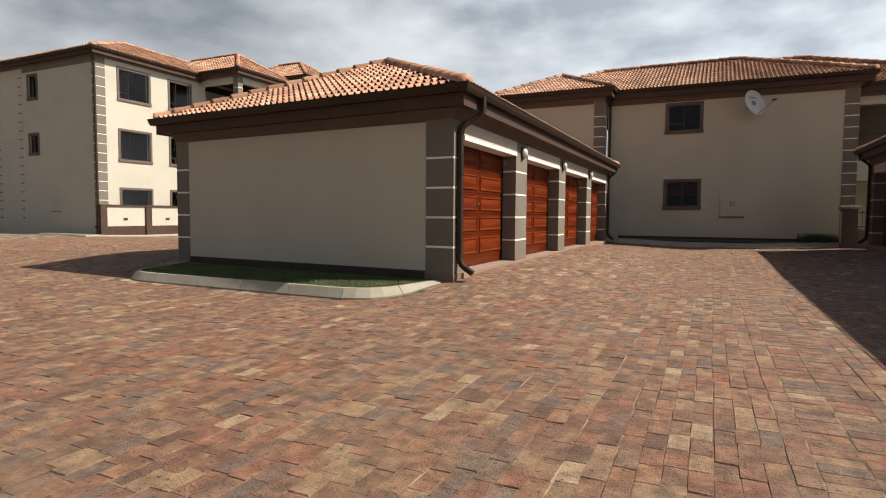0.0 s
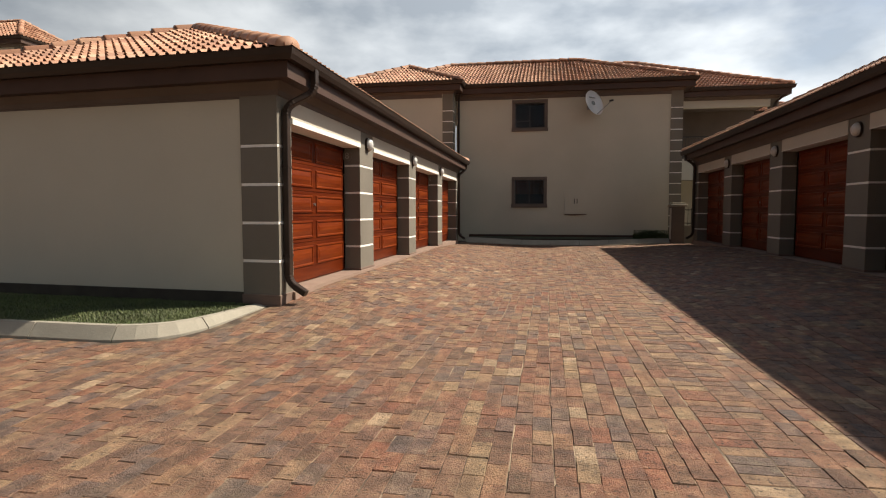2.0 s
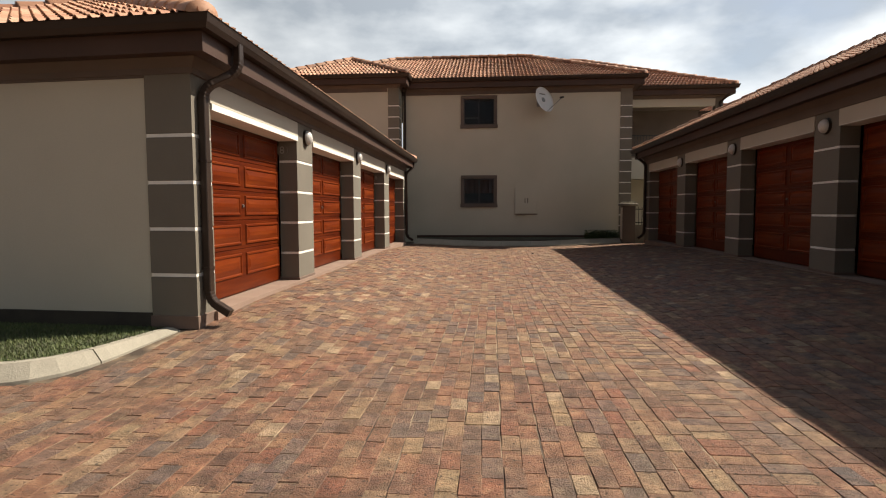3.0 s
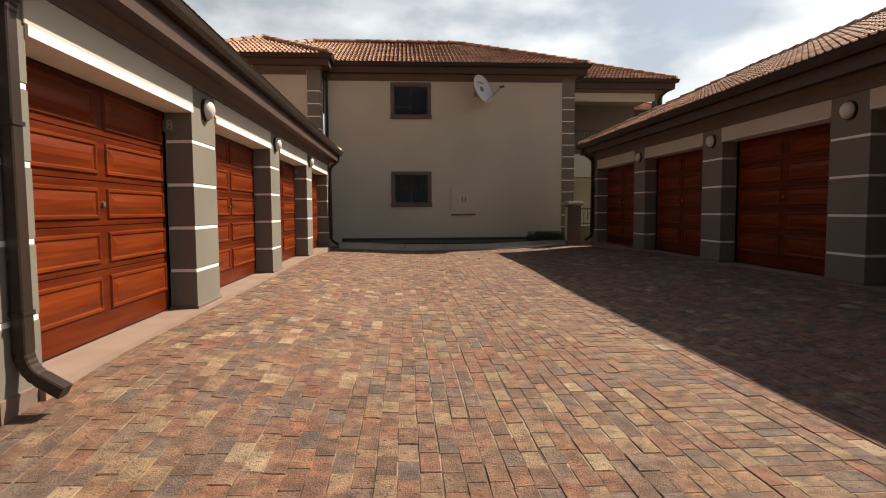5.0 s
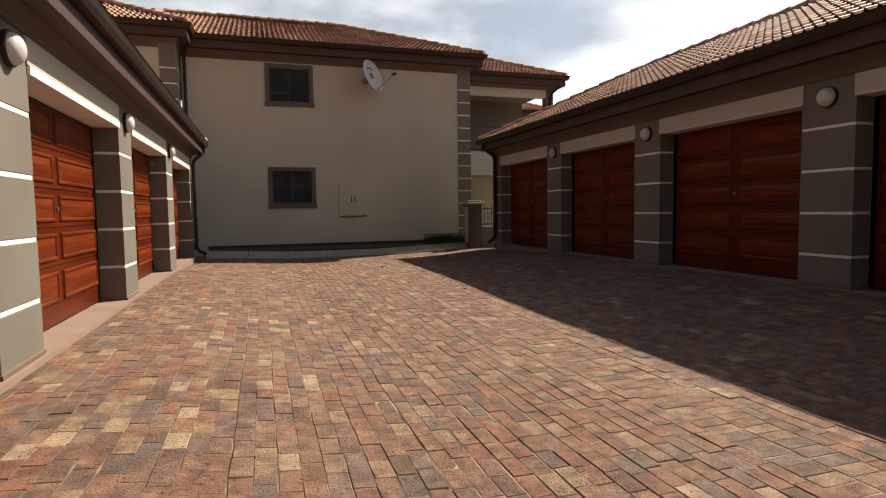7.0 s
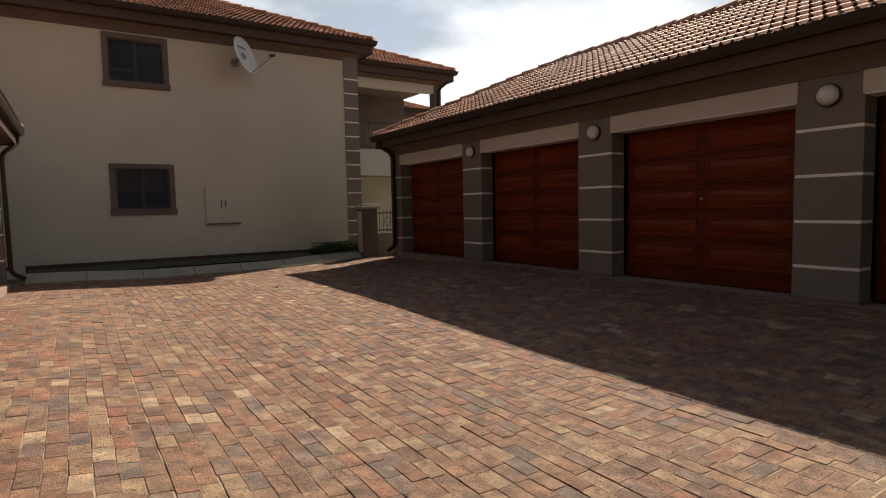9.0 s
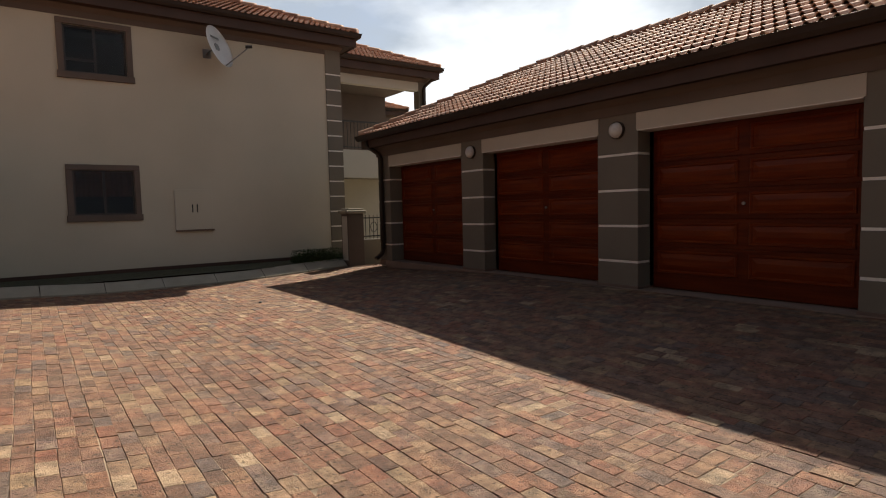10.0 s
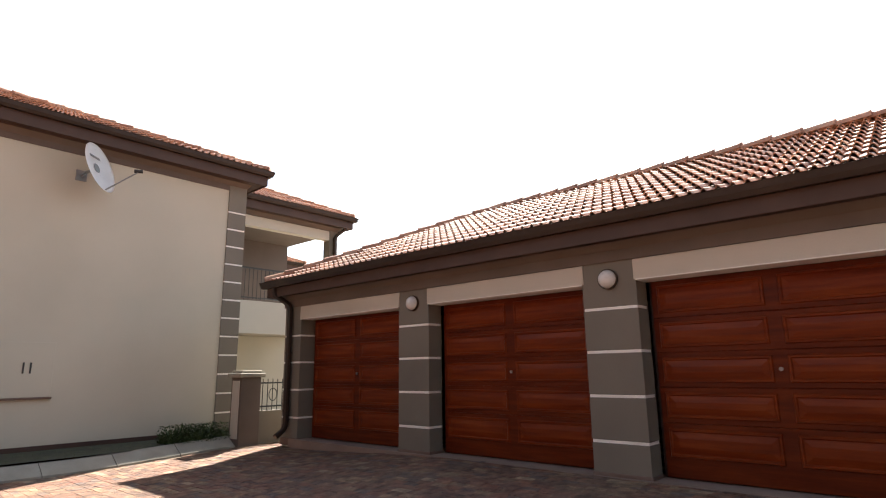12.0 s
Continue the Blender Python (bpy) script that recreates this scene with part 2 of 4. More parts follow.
white_enamel = material("white_enamel", [(0.3, (0.70, 0.71, 0.72)), (0.7, (0.78, 0.79, 0.80))], 0.35, scale=3, fine=40, bump=0.02, fine_mix=0.05)
lamp_glass = material("opal_glass", [(0.3, (0.50, 0.49, 0.47)), (0.7, (0.56, 0.55, 0.53))], 0.3, scale=5, fine=30, bump=0.02, fine_mix=0.04)
black_paint = material("black_paint", [(0.3, (0.015, 0.015, 0.015)), (0.7, (0.03, 0.03, 0.03))], 0.5, scale=5, fine=60, bump=0.03, fine_mix=0.1)
grey_steel = material("galvanised_steel", [(0.3, (0.22, 0.22, 0.22)), (0.7, (0.32, 0.32, 0.32))], 0.4, scale=5, fine=60, bump=0.03, fine_mix=0.1, metal=0.8)
# near-black walls: the dimness indoors is put into the colour
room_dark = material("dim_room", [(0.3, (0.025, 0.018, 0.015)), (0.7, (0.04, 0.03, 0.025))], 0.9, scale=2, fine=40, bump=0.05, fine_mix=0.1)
curtain_mat = material("brown_curtain", [(0.3, (0.16, 0.07, 0.045)), (0.7, (0.22, 0.10, 0.06))], 0.9, scale=3, fine=60, bump=0.1, fine_mix=0.15)
red_mark = material("dull_grey_mark", [(0.3, (0.14, 0.15, 0.15)), (0.7, (0.18, 0.19, 0.19))], 0.5, scale=3, fine=60, bump=0.0, fine_mix=0.05)
plaque_mat = material("grey_plaque", [(0.3, (0.30, 0.29, 0.26)), (0.7, (0.36, 0.35, 0.31))], 0.5, scale=6, fine=60, bump=0.1, fine_mix=0.1)

glass = bpy.data.materials.new("window_glass")
glass.use_nodes = True
gp = glass.node_tree.nodes["Principled BSDF"]
gp.inputs["Base Color"].default_value = (0.62, 0.60, 0.60, 1)
gp.inputs["Roughness"].default_value = 0.02
gp.inputs["Transmission Weight"].default_value = 1.0
gp.inputs["IOR"].default_value = 1.29


# ---- building tools ----
def part(name, bm, mat, parent=None, label=""):
    """Links a bmesh, given in world metres, as one mesh under a thing or a part."""
    me = bpy.data.meshes.new(name)
    if isinstance(bm, tuple):
        me.from_pydata(bm[0], [], bm[1])
    else:
        bm.normal_update()
        bm.to_mesh(me)
        bm.free()
    me.materials.append(mat)
    ob = new(name, me)
    if parent is not None:
        ob.parent = parent
        ob.matrix_parent_inverse = parent.matrix_basis.inverted() if parent.parent is None else Matrix()
    if label:
        ob["label"] = label
    return ob


def thing(name, at, label, category, group="", kind=""):
    """An Empty at a thing's base, that parents its parts."""
    ob = new(name)
    ob.matrix_basis = Matrix.Translation(at)
    ob.empty_display_size = 0.2
    return tagged(ob, label, category, group, kind)


def box(bm, x0, x1, y0, y1, z0, z1, bevel=0.0):
    tmp = bmesh.new()
    bmesh.ops.create_cube(tmp, size=1, matrix=Matrix.Translation(((x0 + x1) / 2, (y0 + y1) / 2, (z0 + z1) / 2)) @ Matrix.Diagonal((abs(x1 - x0), abs(y1 - y0), abs(z1 - z0), 1)))
    if bevel:
        bmesh.ops.bevel(tmp, geom=list(tmp.edges), offset=bevel, segments=1, affect="EDGES")
    join(bm, tmp)
    return bm


def join(bm, tmp, m=None):
    vs = [bm.verts.new((m @ v.co) if m else v.co) for v in tmp.verts]
    tmp.verts.index_update()
    for f in tmp.faces:
        bm.faces.new([vs[v.index] for v in f.verts])
    tmp.free()


def boxes(*rows, bevel=0.0):
    bm = bmesh.new()
    for r in rows:
        box(bm, *r, bevel=bevel)
    return bm


def tube(points, radius, sides=10, caps=True):
    """A round pipe along points."""
    bm = bmesh.new()
    pts = [Vector(p) for p in points]
    rings = []
    for i, p in enumerate(pts):
        a = pts[max(0, i - 1)]
        b = pts[min(len(pts) - 1, i + 1)]
        d = (b - a).normalized()
        ref = Vector((0, 0, 1)) if abs(d.z) < 0.9 else Vector((0, 1, 0))
        s = d.cross(ref).normalized()
        u = s.cross(d)
        rings.append([bm.verts.new(p + radius * (math.cos(k * math.tau / sides) * s + math.sin(k * math.tau / sides) * u)) for k in range(sides)])
    for r, q in zip(rings, rings[1:]):
        for k in range(sides):
            bm.faces.new((r[k], r[(k + 1) % sides], q[(k + 1) % sides], q[k]))
    if caps:
        bm.faces.new(rings[0][::-1])
        bm.faces.new(rings[-1])
    bmesh.ops.recalc_face_normals(bm, faces=bm.faces)
    return bm


def ring(x0, x1, y0, y1, profile):
    """A mitred moulding round a rectangle: profile is a closed outline of (distance outwards, height)."""
    bm = bmesh.new()
    loops = []
    for o, z in profile:
        loops.append([bm.verts.new(p) for p in ((x0 - o, y0 - o, z), (x1 + o, y0 - o, z), (x1 + o, y1 + o, z), (x0 - o, y1 + o, z))])
    for a, b in zip(loops, loops[1:] + loops[:1]):
        for k in range(4):
            bm.faces.new((a[k], a[(k + 1) % 4], b[(k + 1) % 4], b[k]))
    bmesh.ops.recalc_face_normals(bm, faces=bm.faces)
    return bm


def holed_wall(axis, at0, at1, a0, a1, z0, z1, holes):
    """A wall slab along x ('x') or y ('y') with openings (a0, a1, z0, z1) right through it."""
    bm = bmesh.new()
    cuts = sorted({a0, a1, *[h[0] for h in holes], *[h[1] for h in holes]})
    for p, q in zip(cuts, cuts[1:]):
        mid = (p + q) / 2
        here = sorted((h[2], h[3]) for h in holes if h[0] < mid < h[1])
        z = z0
        for lo, hi in here + [(z1, z1)]:
            if lo > z + 1e-4:
                if axis == "x":
                    box(bm, p, q, at0, at1, z, lo)
                else:
                    box(bm, at0, at1, p, q, z, lo)
            z = hi
    bmesh.ops.remove_doubles(bm, verts=bm.verts, dist=1e-4)
    inner = [f for f in bm.faces if f.calc_area() < 1e-9]
    if inner:
        bmesh.ops.delete(bm, geom=inner, context="FACES")
    return bm


def ramp01(a, b, v):
    t = min(1.0, max(0.0, (v - a) / (b - a)))
    return t * t * (3 - 2 * t)


def ground_z(x, y):
    """The yard falls gently to a drain line along its middle."""
    along = ramp01(6.6, 10.0, y)
    left = 0.215 * ramp01(-0.9, -3.5, x)
    right = 0.31 * ramp01(0.9, 4.1, x)
    middle = 0.05 * ramp01(13.0, 18.0, y)
    sides = max(left, right) * (1 - 0.5 * ramp01(17.5, 22.3, y))
    return along * (sides + middle * (1 - (left + right) / 0.31 * 0.8)) - 0.25 * ramp01(-11.0, -27.0, x)


# ---- roofs ----
ROLL = 0.056


def tile_shape(w, length):
    """One double-roll roof tile: outline heights across, lower lip and upper end; u across, v up the slope, h off the slope."""
    prof = []
    for k in range(2):
        for s in (0.0, 0.1, 0.2, 0.3, 0.4, 0.5, 0.6):
            prof.append(((k + s) * w / 2, ROLL * math.sin(math.pi * s / 0.6)))
    prof.append((w, 0.0))
    vs, fs = [], []
    n = len(prof)
    for u, h in prof:
        vs += [(u, 0.0, h * 1.16 + 0.015), (u, 0.0, h * 1.16 + 0.031), (u, length * 1.1, h * 0.60 + 0.004)]
    for i in range(n - 1):
        a, b = 3 * i, 3 * (i + 1)
        fs += [(a, b, b + 1, a + 1), (a + 1, b + 1, b + 2, a + 2)]
    return vs, fs


def cap_shape(length, r):
    """One half-round ridge tile, a little wider at its lower end."""
    vs, fs = [], []
    k = 8
    for end, rr, lift in ((0.0, r * 1.12, 0.016), (0.03, r * 1.12, 0.016), (length * 1.06, r * 0.98, 0.0)):
        for i in range(k + 1):
            a = math.pi * i / k
            vs.append((end, rr * math.cos(a) * 1.0, rr * math.sin(a) * 0.85 + lift))
    for j in range(2):
        for i in range(k):
            a = j * (k + 1) + i
            fs.append((a, a + 1, a + k + 2, a + k + 1))
    base = len(vs)
    vs.append((0.0, 0.0, 0.0))
    for i in range(k):
        fs.append((i + 1, i, base))
    return vs, fs


def hip_roof(owner, x0, x1, y0, y1, z, slope, picks=None, w=0.275, gauge=0.33, ridge=True):
    """A tiled hip roof over the eave rectangle, with its deck, tile courses and ridge tiles. picks(x, y): where tiles are single pieces."""
    half = min(x1 - x0, y1 - y0) / 2
    top = z + slope * half
    if x1 - x0 > y1 - y0:
        ra, rb = Vector((x0 + half, (y0 + y1) / 2, top)), Vector((x1 - half, (y0 + y1) / 2, top))
        near = {0: (ra, rb), 1: (rb, rb), 2: (rb, ra), 3: (ra, ra)}
    else:
        ra, rb = Vector(((x0 + x1) / 2, y0 + half, top)), Vector(((x0 + x1) / 2, y1 - half, top))
        near = {0: (ra, ra), 1: (ra, rb), 2: (rb, rb), 3: (rb, ra)}
    corners = [Vector((x0, y0, z)), Vector((x1, y0, z)), Vector((x1, y1, z)), Vector((x0, y1, z))]
    bm = bmesh.new()
    for k in range(4):
        a, b = corners[k], corners[(k + 1) % 4]
        p, q = near[k]
        pts = [a, b, q, p] if (p - q).length > 1e-4 else [a, b, p]
        bm.faces.new([bm.verts.new(v + Vector((0, 0, -0.005))) for v in pts])
    bm.faces.new([bm.verts.new(v + Vector((0, 0, -0.03))) for v in corners[::-1]])
    roof = part("roof", bm, fascia_paint, owner)
    tv, tf = tile_shape(w, gauge)
    shared = bpy.data.meshes.new("roof_tile")
    shared.from_pydata(tv, [], tf)
    shared.materials.append(tile_piece)
    rng = random.Random(7)
    verts, faces, single = [], [], []
    cosa = 1 / math.sqrt(1 + slope * slope)
    for k in range(4):
        a, b = corners[k], corners[(k + 1) % 4]
        e = (b - a).normalized()
        inward = Vector((-e.y, e.x, 0))
        up = (inward + Vector((0, 0, slope))).normalized()
        nrm = e.cross(up)
        span = (b - a).length
        rows = int(math.ceil(half / cosa / gauge))
        cols = int(math.ceil(span / w))
        for r in range(rows):
            v0 = -0.03 + r * gauge
            for c in range(cols):
                u0 = c * w + (span - cols * w) / 2
                lo, hi = max(0, v0) * cosa, span - max(0, v0) * cosa
                if u0 + w < lo or u0 > hi:
                    continue
                end = (v0 + gauge * 1.1) * cosa
                whole = u0 > end + 0.02 and u0 + w < span - end - 0.02 and end < half
                lift = rng.uniform(0, 0.006)
                o = a + e * u0 + up * v0 + nrm * lift
                if whole and picks and picks(o.x, o.y) and len(single) < 300:
                    m = Matrix((e, up, nrm)).transposed().to_4x4()
                    single.append(Matrix.Translation(o) @ m @ Matrix.Rotation(rng.uniform(-0.006, 0.006), 4, "Z"))
                    continue
                base = len(verts)
                for u, v, h in tv:
                    vv = min(v0 + v, half / cosa)
                    inset = max(0, vv) * cosa
                    uu = min(max(u0 + u, min(inset, span / 2)), max(span - inset, span / 2))
                    verts.append(tuple(a + e * uu + up * vv + nrm * (h + lift)))
                faces += [tuple(base + i for i in f) for f in tf]
    tagged(part("tile_field", (verts, faces), tile_stuff, roof), kind="stuff")
    lines = [(corners[0], near[0][0]), (corners[1], near[0][1]), (corners[2], near[2][0]), (corners[3], near[2][1])]
    if (ra - rb).length > 0.1 and ridge:
        lines.append((ra, rb))
    cv, cf = cap_shape(0.40, 0.125)
    cap = bpy.data.meshes.new("ridge_tile")
    cap.from_pydata(cv, [], cf)
    cap.materials.append(tile_piece)
    for f in cap.polygons:
        f.use_smooth = True
    caps = []
    for a, b in lines:
        d = b - a
        n = max(1, round(d.length / 0.40))
        x = d.normalized()
        y = Vector((0, 0, 1)).cross(x).normalized()
        zz = x.cross(y)
        for i in range(n):
            o = a + d * (i / n) + zz * 0.018
            caps.append(Matrix.Translation(o) @ Matrix((x, y, zz)).transposed().to_4x4() @ Matrix.Rotation(rng.uniform(-0.012, 0.012), 4, "Y"))
    return roof, shared, single, cap, caps


PIECES = []          # single pieces, linked at the very end of the file


def lay(found):
    roof, shared, single, cap, caps = found
    PIECES.append((roof, "roof_tile", shared, single))
    PIECES.append((roof, "ridge_tile", cap, caps))


def link_pieces():
    for parent, name, mesh, mats in PIECES:
        for m in mats:
            ob = new(name, mesh)
            ob.parent = parent
            ob.matrix_parent_inverse = parent.matrix_basis.inverted() if parent.parent is None else Matrix()
            ob.matrix_basis = m


def eaves(owner, x0, x1, y0, y1, top, over=0.45, depth=0.30, cornice=0.10):
    """Soffit, fascia and box gutter round a roof whose walls are the rectangle."""
    b = top - depth
    part("soffit", ring(x0, x1, y0, y1, [(-0.05, b), (over - 0.11, b), (over - 0.11, b + 0.03), (-0.05, b + 0.03)]), fascia_paint, owner)
    part("cornice", ring(x0, x1, y0, y1, [(0.003, b - cornice), (0.026, b - cornice), (0.03, b - 0.09), (0.09, b - 0.003), (0.003, b - 0.003)]), surround_paint, owner)
    part("fascia", ring(x0, x1, y0, y1, [(over - 0.108, b - 0.02), (over - 0.085, b - 0.02), (over - 0.085, top), (over - 0.108, top)]), fascia_paint, owner)
    g = top - 0.115
    o = over - 0.083
    part("gutter", ring(x0, x1, y0, y1, [(o, g), (o + 0.075, g), (o + 0.10, g + 0.05), (o + 0.115, top), (o + 0.125, top + 0.006), (o + 0.112, top + 0.010), (o + 0.10, top),
                                        (o + 0.085, g + 0.05), (o + 0.07, g + 0.012), (o + 0.012, g + 0.012), (o + 0.012, top), (o, top)]), dark_metal, owner, "dark brown box gutter")


# ---- garages ----
ROWS_OF_PANELS, COLUMNS_OF_PANELS = 5, 2


def panel_mesh(y0, y1, z0, z1, x, way):
    """A raised and fielded door panel that stands proud of x in the direction way."""
    bm = bmesh.new()
    loops = []
    for inset, h in ((0, 0.0), (0.010, 0.016), (0.028, 0.016), (0.040, 0.003), (0.105, 0.017)):
        loops.append([bm.verts.new((x + way * h, y, z)) for y, z in ((y0 + inset, z0 + inset), (y1 - inset, z0 + inset), (y1 - inset, z1 - inset), (y0 + inset, z1 - inset))])
    for a, b in zip(loops, loops[1:]):
        for k in range(4):
            bm.faces.new((a[k], a[(k + 1) % 4], b[(k + 1) % 4], b[k]))
    bm.faces.new(loops[-1])
    bmesh.ops.recalc_face_normals(bm, faces=bm.faces)
    return bm


def garage_door(owner, x, way, y0, y1, z0, z1):
    """A sectional timber door of five rows of two panels; x is its face, way the side it faces."""
    door = part("garage_door", boxes((x - way * 0.045, x - way * 0.02, y0, y1, z0, z1)), shaded_rail_wood, owner, "varnished red-brown timber sectional garage door, closed")
    k = (z1 - z0) / 2.034
    joints = [z0, z0 + 0.543 * k, z0 + 0.903 * k, z0 + 1.263 * k, z0 + 1.633 * k, z1]
    for r in range(ROWS_OF_PANELS):
        a, b = joints[r] + 0.003, joints[r + 1] - 0.003
        foot = 0.20 * k if r == 0 else 0.050
        part("section", boxes((x - way * 0.019, x, y0 + 0.012, y1 - 0.012, a, b), bevel=0.003), shaded_rail_wood, door)
        wd = (y1 - y0) / COLUMNS_OF_PANELS
        for c in range(COLUMNS_OF_PANELS):
            p, q = y0 + c * wd, y0 + (c + 1) * wd
            part("panel", panel_mesh(p + 0.065, q - 0.065, a + foot, b - 0.050, x + way * 0.001, way), door_wood, door)
    mid = (y0 + y1) / 2
    lock = tube([(x, mid, z0 + 1.08 * k), (x + way * 0.02, mid, z0 + 1.08 * k)], 0.02, 12)
    part("lock", lock, grey_steel, door, "small steel lock")


def wall_lamp(x, way, y, z):
    """A round bulkhead lamp with an opal glass on a dark back plate."""
    lamp = thing("wall_lamp", (x, y, z), "round opal glass bulkhead lamp on a garage pier", "wall lamp", "lamps on the garage piers")
    part("back_plate", tube([(x, y, z), (x + way * 0.03, y, z)], 0.122, 24), dark_metal, lamp, "dark round back plate")
    bm = bmesh.new()
    bmesh.ops.create_uvsphere(bm, u_segments=24, v_segments=12, radius=1)
    bmesh.ops.delete(bm, geom=[v for v in bm.verts if v.co.x * way < -0.05], context="VERTS")
    bmesh.ops.scale(bm, vec=(0.078, 0.108, 0.108), verts=bm.verts)
    bmesh.ops.translate(bm, vec=(x + way * 0.034, y, z), verts=bm.verts)
    for f in bm.faces:
        f.smooth = True
    part("glass_bowl", bm, lamp_glass, lamp, "white opal glass bowl")


def quoin(owner, name, x0, x1, y0, y1, z0, z1, bands, plinth=0.0):
    """A plastered pier with white shadow-line bands across its faces."""
    outline = [(-0.06, z1), (-0.06, z0), (0.0, z0)]
    for z in bands:
        outline += [(0.0, z - 0.022), (-0.009, z - 0.017), (-0.009, z + 0.017), (0.0, z + 0.022)]
    pier = part(name, ring(x0, x1, y0, y1, outline + [(0.0, z1)]), trim_paint, owner, "taupe plastered pier with white bands")
    for z in bands:
        bm = ring(x0, x1, y0, y1, [(-0.014, z - 0.0165), (-0.005, z - 0.0165), (-0.005, z + 0.0165), (-0.014, z + 0.0165)])
        part("band", bm, band_paint, pier)
    if plinth:
        part("plinth", ring(x0, x1, y0, y1, [(-0.004, z0), (0.012, z0), (0.012, z0 + plinth), (-0.004, z0 + plinth + 0.01)]), plinth_paint, pier, "brown painted plinth")
    return pier


def downpipe(owner, points, label="dark brown rectangular downpipe"):
    """A rectangular pressed-metal pipe with ribbed bends."""
    pts = [Vector(p) for p in points]
    smooth, ribbed = [pts[0]], []
    for a, b, c in zip(pts, pts[1:], pts[2:]):
        r = min(0.11, (b - a).length * 0.45, (c - b).length * 0.45)
        p, q = b + (a - b).normalized() * r, b + (c - b).normalized() * r
        for k in range(11):
            t = k / 10
            ribbed.append(len(smooth))
            smooth.append(p * (1 - t) ** 2 + b * 2 * t * (1 - t) + q * t * t)
    smooth.append(pts[-1])
    section = [(sx * w, sy * h) for sx, sy, w, h in ((1, 1, 0.048, 0.030), (1, 1, 0.040, 0.038), (-1, 1, 0.040, 0.038), (-1, 1, 0.048, 0.030),
                                                     (-1, -1, 0.048, 0.030), (-1, -1, 0.040, 0.038), (1, -1, 0.040, 0.038), (1, -1, 0.048, 0.030))]
    bm = bmesh.new()
    rings = []
    for i, p in enumerate(smooth):
        d = (smooth[min(len(smooth) - 1, i + 1)] - smooth[max(0, i - 1)]).normalized()
        s = (Vector((0, 1, 0)) - d * d.y).normalized()
        u = s.cross(d)
        k = 0.93 if i in ribbed and ribbed.index(i) % 2 else 1.0
        rings.append([bm.verts.new(p + s * (m * k) + u * (n * k)) for m, n in section])
    for r, q in zip(rings, rings[1:]):
        for k in range(8):
            bm.faces.new((r[k], r[(k + 1) % 8], q[(k + 1) % 8], q[k]))
    bm.faces.new(rings[0][::-1])
    bm.faces.new(rings[-1])
    bmesh.ops.recalc_face_normals(bm, faces=bm.faces)
    pipe = part("downpipe", bm, dark_metal, owner, label)
    low = min(p.z for p in pts)
    p = pts[-2]
    for z in (low + 0.45, low + 1.5):
        part("bracket", boxes((p.x - 0.043, p.x + 0.043, p.y - 0.053, p.y + 0.053, z - 0.012, z + 0.012)), dark_metal, pipe)
    return pipe


